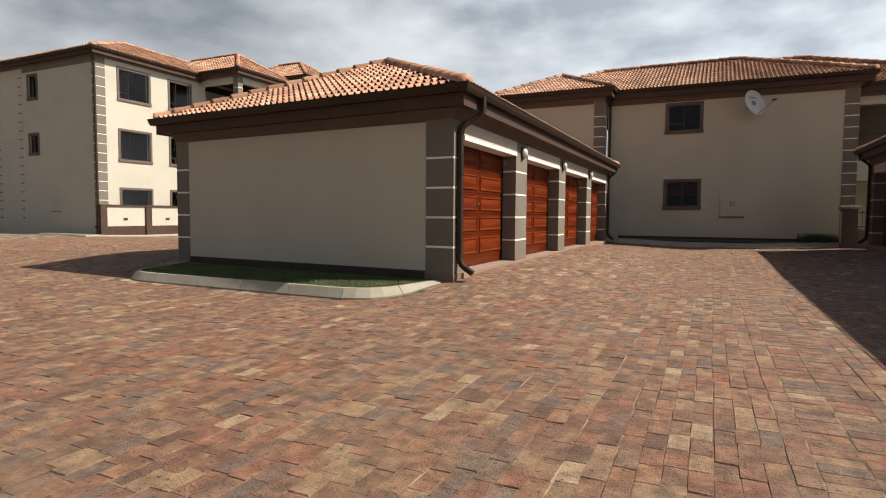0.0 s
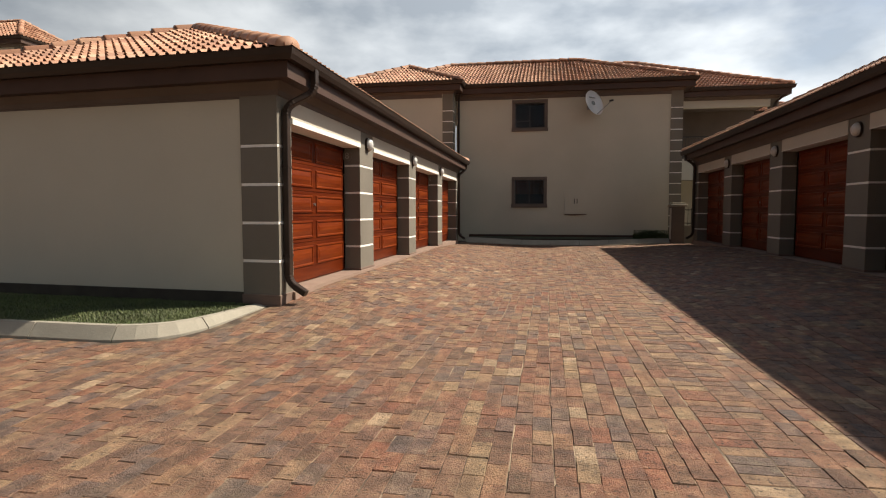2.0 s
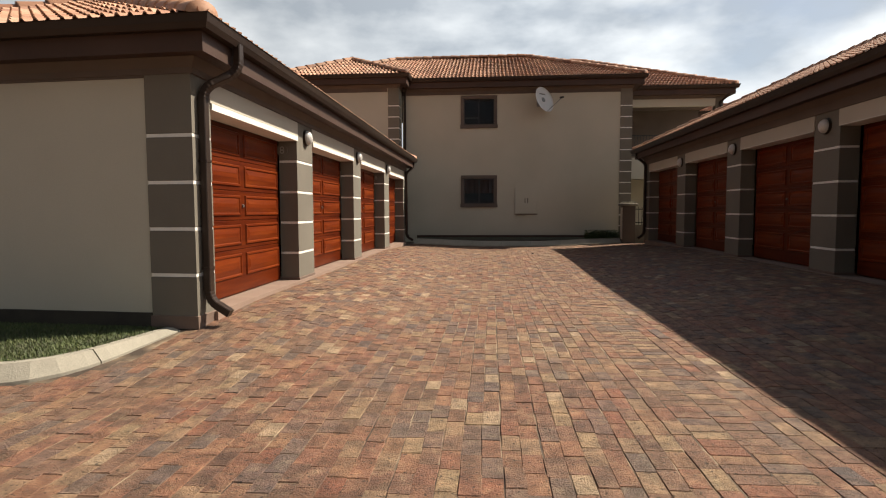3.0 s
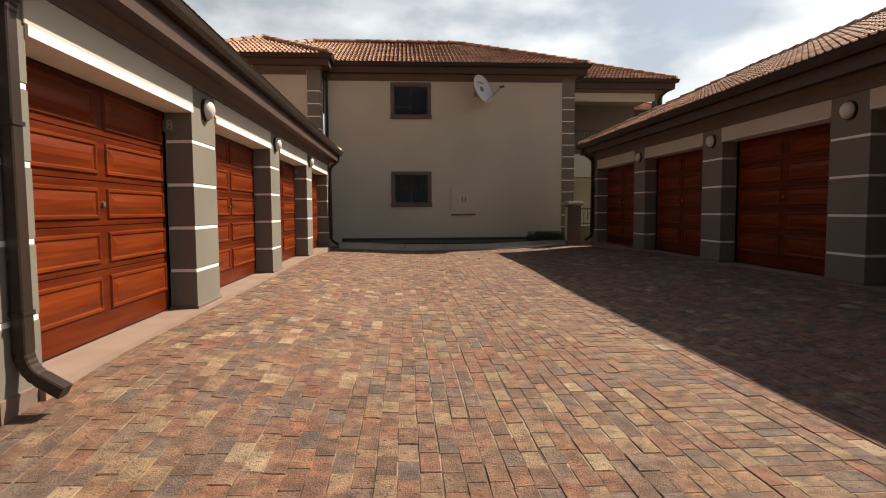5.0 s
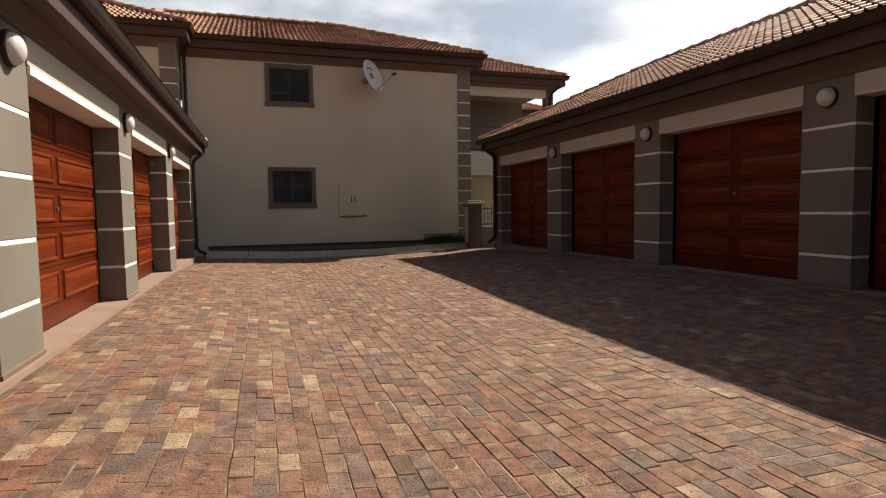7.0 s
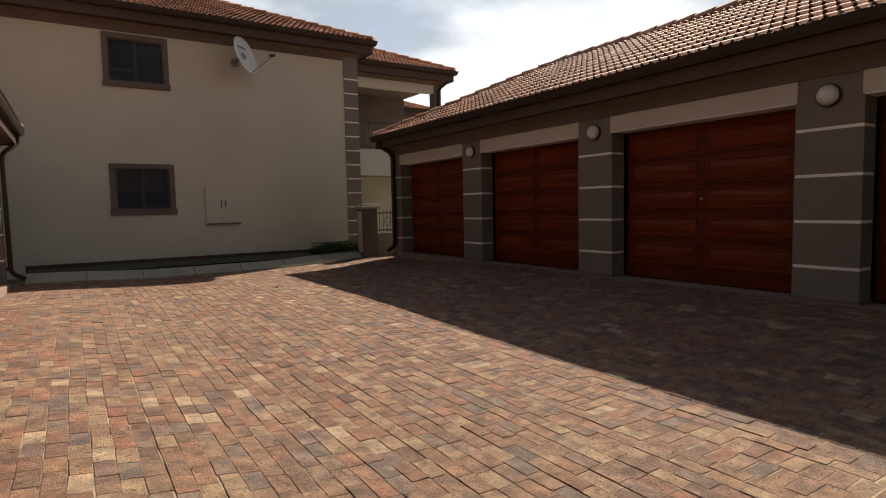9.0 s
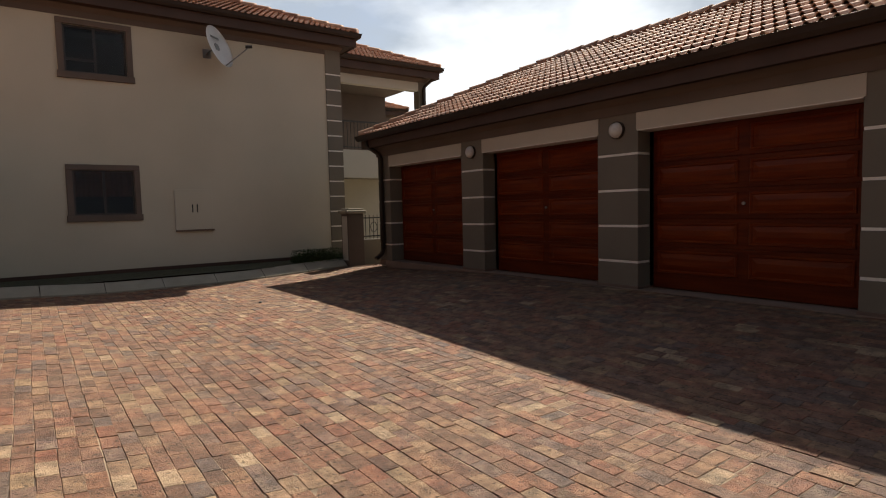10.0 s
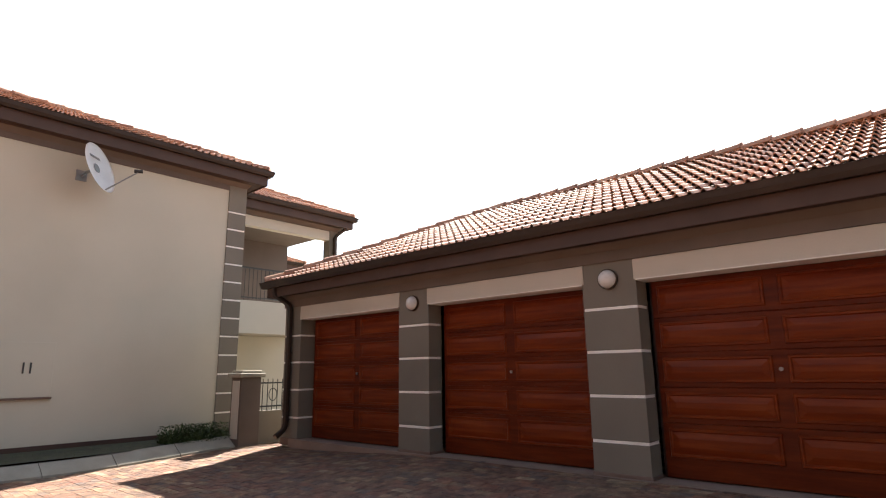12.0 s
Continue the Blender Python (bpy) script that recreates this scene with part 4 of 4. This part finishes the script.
def kerb(name, line, height, width, label, stone=0.9, run=0.05, level=None):
    """Kerb stones along a line of (x, y): one piece a stone, with a sloped outer face."""
    k = thing(name, (line[0][0], line[0][1], 0.0), label, "kerb", kind="structure")
    pts = [Vector((p[0], p[1])) for p in line]
    acc = [0.0]
    for a, b in zip(pts, pts[1:]):
        acc.append(acc[-1] + (b - a).length)

    def at(s):
        for i in range(len(pts) - 1):
            if s <= acc[i + 1] or i == len(pts) - 2:
                t = (s - acc[i]) / max(1e-6, acc[i + 1] - acc[i])
                d = (pts[i + 1] - pts[i]).normalized()
                return pts[i] + (pts[i + 1] - pts[i]) * t, Vector((-d.y, d.x))
    total, s = acc[-1], 0.0
    n = max(1, round(total / stone))
    for i in range(n):
        s0, s1 = total * i / n + 0.006, total * (i + 1) / n - 0.006
        bm = bmesh.new()
        rings = []
        steps = 9
        for j in range(steps + 1):
            p, side = at(s0 + (s1 - s0) * j / steps)
            gz = ground_z(p.x, p.y)
            top = height if level is None else max(0.03, level - gz)
            prof = ((0.0, -0.06), (0.0, top * 0.15), (run, top), (width, top), (width, -0.06))
            rings.append([bm.verts.new((p.x + side.x * o, p.y + side.y * o, gz + h)) for o, h in prof])
        for a, b in zip(rings, rings[1:]):
            for q in range(5):
                bm.faces.new((a[q], a[(q + 1) % 5], b[(q + 1) % 5], b[q]))
        bm.faces.new(rings[0][::-1])
        bm.faces.new(rings[-1])
        bmesh.ops.recalc_face_normals(bm, faces=bm.faces)
        part("kerb_stone", bm, concrete, k)
    return k


def grass(name, inside, x0, x1, y0, y1, z, count, label, tall=0.05):
    """Many short blades over a bed of soil."""
    verts, faces = [], []
    done = 0
    while done < count:
        x, y = rng.uniform(x0, x1), rng.uniform(y0, y1)
        if not inside(x, y):
            continue
        done += 1
        a = rng.uniform(0, math.tau)
        h = tall * rng.uniform(0.5, 1.3)
        lean = rng.uniform(0, 0.04)
        wd = 0.004
        b = len(verts)
        zz = z(x, y)
        dx, dy = math.cos(a), math.sin(a)
        verts.extend([(x - dy * wd, y + dx * wd, zz), (x + dy * wd, y - dx * wd, zz), (x + dx * lean, y + dy * lean, zz + h)])
        faces.append((b, b + 1, b + 2))
    return tagged(part(name, (verts, faces), grass_mat), label, "grass", kind="stuff")


front_line = rounded([(-9.80, 8.95, 0), (-9.20, 7.10, 0), (-3.98, 6.98, 0), (-3.72, 8.50, 0)], 0.75)
kerb("kerb", [(p.x, p.y) for p in front_line], 0.15, 0.16, "pale concrete kerb round the garage lawn", run=0.085, level=0.155)
bm = bmesh.new()
inner_line = []
for a, b in zip(front_line, front_line[1:]):
    d = (b - a).normalized()
    m = (a + b) / 2
    inner_line.append((m.x - d.y * 0.12, m.y + d.x * 0.12))
inner_line += [(-3.87, 8.56), (-9.66, 8.95)]
gv = [bm.verts.new((x, y, 0.138)) for x, y in inner_line]
bm.faces.new(gv)
bmesh.ops.recalc_face_normals(bm, faces=bm.faces)
tagged(part("lawn_bed", bm, soil), "dark soil of the narrow lawn", "flower bed", kind="structure")


def in_front(x, y):
    inside = False
    for (ax, ay), (bx, by) in zip(inner_line, inner_line[1:] + inner_line[:1]):
        if (ay > y) != (by > y) and x < ax + (bx - ax) * (y - ay) / (by - ay):
            inside = not inside
    return inside and y < skewed(x, 8.53)


grass("lawn_grass", in_front, -9.8, -3.8, 7.1, 8.95, lambda x, y: 0.137, 42000, "short green lawn grass beside the garage wall", 0.03)

KY = 22.92
kerb("kerb", [(-3.35, KY - 0.2), (-1.5, KY - 0.18), (1.0, KY - 0.14), (3.70, KY - 0.08)], 0.18, 0.36, "pale sloped concrete kerb below the house wall", 1.0, 0.26)
bm = bmesh.new()
for f in ([(-3.35, KY + 0.08), (3.9, KY + 0.16), (3.9, HY + 0.01), (-3.35, HY + 0.01)],):
    bm.faces.new([bm.verts.new((x, y, 0.26 if y < 23.5 else 0.31)) for x, y in f])
tagged(part("house_bed", bm, soil), "dark soil strip below the house wall", "flower bed", kind="structure")
grass("strip_grass", lambda x, y: True, -3.3, 3.7, KY + 0.2, HY - 0.05, lambda x, y: 0.255 + 0.04 * (y - KY), 900, "thin shaded grass on the strip below the house wall", 0.03)

# small shrub at the house corner
shrub = thing("shrub", (3.22, 23.35, 0.28), "low dark green clipped shrub at the house corner", "shrub")
verts, faces = [], []
for i in range(5200):
    p = Vector((max(-0.62, min(0.62, rng.gauss(0, 0.34))), max(-0.3, min(0.3, rng.gauss(0, 0.15))), min(0.3, abs(rng.gauss(0, 0.13))))) + Vector((3.22, 23.35, 0.27))
    d = Vector((rng.uniform(-1, 1), rng.uniform(-1, 1), rng.uniform(-0.3, 1))).normalized()
    s = d.cross(Vector((0.3, 0.5, 0.8))).normalized() * 0.014
    b = len(verts)
    verts += [tuple(p - s), tuple(p + d * 0.03 - s * 0.2), tuple(p + d * 0.055), tuple(p + s)]
    faces.append((b, b + 1, b + 2, b + 3))
part("crown", (verts, faces), leaf_mat, shrub)
bm = bmesh.new()
for i in range(7):
    a = i * 0.9
    join(bm, tube([(3.25 + 0.1 * math.cos(a), 23.35 + 0.04 * math.sin(a), 0.25), (3.25 + 0.3 * math.cos(a), 23.35 + 0.12 * math.sin(a), 0.42)], 0.008, 6))
part("stems", bm, plinth_paint, shrub)

# a chip of stone lying on the paving
stone = thing("stone", (0.50, 19.56, ground_z(0.5, 19.56)), "small dark chip of stone lying on the paving", "stone")
bm = bmesh.new()
bmesh.ops.create_icosphere(bm, subdivisions=2, radius=0.026)
for v in bm.verts:
    v.co = Vector((v.co.x * rng.uniform(0.85, 1.2), v.co.y * rng.uniform(0.7, 1.0), max(-0.012, v.co.z * 0.75))) + Vector((0.50, 19.56, ground_z(0.5, 19.56) + 0.011))
part("chip", bm, black_paint, stone)

# ---- neighbouring three-storey block ----
NX, NY = -29.5, 20.25
block = thing("apartment_block", (-35, 28, 0.2), "three-storey cream apartment block with terracotta hip roof", "apartment building")
holes = []
for z0, z1 in ((7.38, 8.95), (4.08, 5.62), (0.75, 2.40)):
    holes += [(21.55, 23.35, z0, z1), (24.75, 26.2, z0, z1)]
part("wall", holed_wall("y", NX - 0.25, NX, NY + 0.003, 27.4, -0.5, 9.45, holes), cream, block, "sunlit cream plastered wall")
side = [(-35.45, -34.7, 7.6, 8.8), (-35.45, -34.7, 4.5, 5.5)]
part("wall", holed_wall("x", NY, NY + 0.25, -40.5, NX - 0.003, -0.5, 9.45, side), cream, block, "shaded cream end wall")
part("wall", boxes((-40.5, NX - 0.26, 40.0, 40.25, 0.1, 9.45)), cream, block)
part("wall", boxes((-40.5, -40.25, NY + 0.26, 40.0, 0.1, 9.45)), cream, block)
part("wall", boxes((NX - 2.2, NX - 2.0, 27.4, 40.0, 0.1, 9.45)), cream, block)
part("wall", boxes((NX - 2.0, NX - 0.26, 27.2, 27.4, 0.1, 9.45)), cream, block)
WIDE = [(0.0, 0.32, 0.22, 1.0), (0.0, 0.32, 0.0, 0.22), (0.32, 1.0, 0.0, 1.0)]
for h in holes:
    window("window", block, "y", NX, 1, *h, WIDE, 0.13, depth=0.25)
for h in side:
    window("window", block, "x", NY, -1, *h, TWO, 0.13, depth=0.25)
nb_bands = [0.8 + 0.5 * i for i in range(17)]
quoin(block, "quoin", NX - 0.3, NX + 0.02, NY - 0.02, NY + 0.50, -0.4, 9.40, nb_bands)
for x in (-36.5, -38.7):
    strip = part("quoin", boxes((x, x + 0.45, NY - 0.03, NY + 0.1, 0.15, 9.05), bevel=0.006), cream, block, "cream plaster quoin strip")
    for z in nb_bands:
        part("band", boxes((x + 0.05, x + 0.40, NY - 0.045, NY, z - 0.03, z + 0.03)), trim_paint, strip)
part("frieze", boxes((-36.03, NX - 0.32, NY - 0.02, NY + 0.02, 9.05, 9.42)), trim_paint, block)
for z in (6.3, 3.0):
    part("balcony_slab", boxes((NX - 2.0, -26.4, 27.42, 31.0, z - 0.2, z)), cream, block)
    part("parapet", boxes((-26.6, -26.4, 27.42, 31.0, z, z + 0.9)), cream, block)
for y in (27.0, 30.7):
    quoin(block, "pier", -26.72, -26.32, y, y + 0.4, 0.15, 9.56, nb_bands)
part("wall", boxes((-26.68, -26.36, 27.42, 30.68, 9.12, 9.55)), cream, block, "cream balcony beam")
part("wall", boxes((NX + 0.003, -26.73, 27.05, 27.35, 9.12, 9.55)), cream, block, "cream balcony beam")
downpipe(block, [(NX + 0.12, NY - 0.3, 9.5), (NX + 0.12, NY - 0.3, 9.3), (NX + 0.02, NY - 0.08, 9.0), (NX + 0.02, NY - 0.08, 0.5), (NX + 0.02, NY - 0.25, 0.35)])
eaves(block, -40.5, NX, NY, 40.0, 9.72, over=0.45)
lay(hip_roof(block, -40.95, NX + 0.46, NY - 0.46, 40.46, 9.715, 0.395, w=0.42, gauge=0.42))
annex = thing("balcony_block", (NX - 1.5, 31, 0.2), "projecting balcony bay with a terracotta hip roof", "apartment building")
eaves(annex, NX - 5.0, -26.3, 27.0, 31.1, 9.86, over=0.45)
lay(hip_roof(annex, NX - 5.46, -25.84, 26.54, 31.56, 9.855, 0.63, w=0.42, gauge=0.42))
gable = thing("far_bay", (NX - 1.0, 34, 0.2), "far bay of the block with a terracotta roof", "apartment building")
part("wall", boxes((NX - 1.9, -25.0, 31.7, 36.2, -0.5, 10.1)), cream, gable)
eaves(gable, NX - 1.9, -25.0, 31.7, 36.2, 10.35, over=0.45)
lay(hip_roof(gable, NX - 2.3, -24.6, 31.3, 36.6, 10.36, 0.6, w=0.42, gauge=0.42))
nbox = thing("meter_box", (-33.2, NY, 1.2), "small meter cupboard on the shaded end wall", "meter box")
part("door", boxes((-33.6, -32.8, NY - 0.03, NY + 0.01, 1.2, 2.0), bevel=0.004), cream, nbox)
part("ledge", boxes((-33.62, -32.78, NY - 0.05, NY, 1.16, 1.198)), plinth_paint, nbox)
words("1", 0.27, pose(-33.2, NY - 0.034, 1.65, 90, 0, 0), black_paint, "number", nbox)
yard = thing("garden_wall", (-28.6, 23, 0.2), "low cream panelled garden wall with dark posts and coping", "garden wall")
for k in range(6):
    y = 19.6 + 2.6 * k
    part("post", boxes((-28.78, -28.42, y, y + 0.36, -0.5, 1.56), bevel=0.01), fascia_paint, yard)
    part("wall", boxes((-28.68, -28.52, y + 0.362, y + 2.598, 0.42, 1.46)), cream, yard)
    part("base", boxes((-28.70, -28.50, y + 0.362, y + 2.598, -0.5, 0.418)), fascia_paint, yard)
    part("coping", boxes((-28.74, -28.46, y + 0.362, y + 2.598, 1.462, 1.56)), fascia_paint, yard)
    part("vent", boxes((-28.519, -28.51, y + 1.3, y + 1.55, 0.72, 0.86)), black_paint, yard)
kerb("kerb", [(-27.0, 17.9), (-27.0, 30.0)], 0.05, 1.3, "pale concrete path edge by the garden wall", 1.0)
kerb("kerb", [(-45.0, 18.8), (-27.7, 18.8)], 0.07, 0.3, "pale concrete edging below the block", 1.0)

# far roof seen through the balcony
far = thing("house", (9.6, 37.5, 0.1), "neighbouring beige house with a terracotta hip roof behind", "house")
part("wall", boxes((6.3, 13.0, 35.4, 41, 0.0, 5.7)), plaster, far)
part("frieze", boxes((6.3, 13.0, 35.38, 41, 5.702, 6.22)), surround_paint, far)
eaves(far, 6.3, 13.0, 35.4, 41, 6.50, over=0.42)
lay(hip_roof(far, 5.87, 13.43, 34.97, 41.43, 6.51, 0.40))

# ---- paving ----
PW, PL, JOINT = 0.1035, 0.211, 0.0038


def paver_points(w, l):
    vs = []
    for ins, z in ((0.0, -0.03), (0.0, -0.005), (0.0034, 0.0)):
        vs += [(-w / 2 + ins, -l / 2 + ins, z), (w / 2 - ins, -l / 2 + ins, z), (w / 2 - ins, l / 2 - ins, z), (-w / 2 + ins, l / 2 - ins, z)]
    fs = [(8, 9, 10, 11)]
    for a in (0, 4):
        fs += [(a + k, a + (k + 1) % 4, a + 4 + (k + 1) % 4, a + 4 + k) for k in range(4)]
    return vs, fs


def paved(x, y):
    if x < LX + 0.04 and y > skewed(x, 8.5) and x > -9.92:
        return False
    if -9.20 - (y - 7.10) * 0.32 < x < -3.70 and 6.98 < y < skewed(x, 8.6):
        if not (x > -4.4 and y < 7.6 and (x + 4.5) ** 2 / 0.50 + (7.75 - y) ** 2 / 0.50 > 1):
            return False
    if x > RX - 0.06 and 5.3 < y < 22.2:
        return False
    if y > KY - 0.12 and x < 3.9:
        return False
    return y < 23.0


paving = tagged(new("paving"), "multicoloured tumbled clay brick paving of the yard", "paving", kind="structure")
pv, pf = paver_points(PW, PL)
shared_paver = bpy.data.meshes.new("paver")
shared_paver.from_pydata(pv, [], pf)
shared_paver.materials.append(paver_piece)
rng = random.Random(11)
verts, faces, singles = [], [], []
cols = int((11.0 + 27.0) / (PW + JOINT))
for c in range(cols):
    x = -27.0 + c * (PW + JOINT)
    y = -3.0 + rng.choice((0.0, 0.5)) * PL + rng.uniform(-0.03, 0.03) + (PL / 2 if c % 2 else 0)
    wob = rng.uniform(-0.003, 0.003)
    if 0.38 < x < 0.86:
        continue
    while y < 23.0:
        l = PL * rng.uniform(0.90, 1.05)
        yy = y + l / 2
        y += l + JOINT + rng.uniform(-0.002, 0.003)
        if not paved(x, yy):
            continue
        if (x < -16 and not 4 < yy < 18.7) or (x > 6.0 and yy > 5.2):
            continue
        xx = x + wob + rng.uniform(-0.003, 0.003) + 0.007 * math.sin(yy * 0.7 + x * 0.35) + 0.003 * math.sin(yy * 2.9 + x * 1.7)
        z = ground_z(xx, yy) + rng.uniform(-0.0035, 0.003)
        tx, ty, tz = rng.uniform(-0.014, 0.014), rng.uniform(-0.018, 0.018), rng.uniform(-0.02, 0.02)
        sx = rng.uniform(0.972, 1.03)
        if -1.3 < x < 1.0 and 8.0 < yy < 11.1 and len(singles) < 300:
            slope_x = (ground_z(xx + 0.05, yy) - ground_z(xx - 0.05, yy)) / 0.1
            singles.append(Matrix.Translation((xx, yy, z)) @ Euler((tx, ty - math.atan(slope_x), tz)).to_matrix().to_4x4() @ Matrix.Diagonal((sx, l / PL, 1, 1)))
            continue
        gx = (ground_z(xx + 0.05, yy) - ground_z(xx - 0.05, yy)) / 0.1
        gy = (ground_z(xx, yy + 0.05) - ground_z(xx, yy - 0.05)) / 0.1
        b = len(verts)
        ct, st = math.cos(tz), math.sin(tz)
        k = l / PL
        chip = [(rng.uniform(-0.0045, 0.002), rng.uniform(-0.0045, 0.002)) for corner in range(4)]
        for i, (px, py, pz) in enumerate(pv):
            ca, cb = chip[i % 4]
            qx, qy = px * sx + math.copysign(ca, px), py * k + math.copysign(cb, py)
            verts.append((xx + qx * ct - qy * st, yy + qx * st + qy * ct, z + pz + qx * (gx - ty) + qy * (gy + tx)))
        faces += [tuple(b + i for i in f) for f in pf]
# the drain line: two columns of bricks laid crosswise
for c in range(2):
    y = -3.0
    while y < 22.3:
        l = PW * rng.uniform(0.96, 1.03)
        xx, yy = 0.526 + c * 0.2155 + rng.uniform(-0.004, 0.004), y + l / 2
        y += l + JOINT + rng.uniform(-0.001, 0.004)
        z = ground_z(xx, yy) - 0.002 + rng.uniform(-0.002, 0.002)
        tz = math.pi / 2 + rng.uniform(-0.03, 0.03)
        b = len(verts)
        ct, st = math.cos(tz), math.sin(tz)
        for px, py, pz in pv:
            qx, qy = px * l / PW, py
            verts.append((xx + qx * ct - qy * st, yy + qx * st + qy * ct, z + pz))
        faces += [tuple(b + i for i in f) for f in pf]
tagged(part("paver_field", (verts, faces), paver_stuff, paving), kind="stuff")
PIECES.append((paving, "paver", shared_paver, singles))
link_pieces()
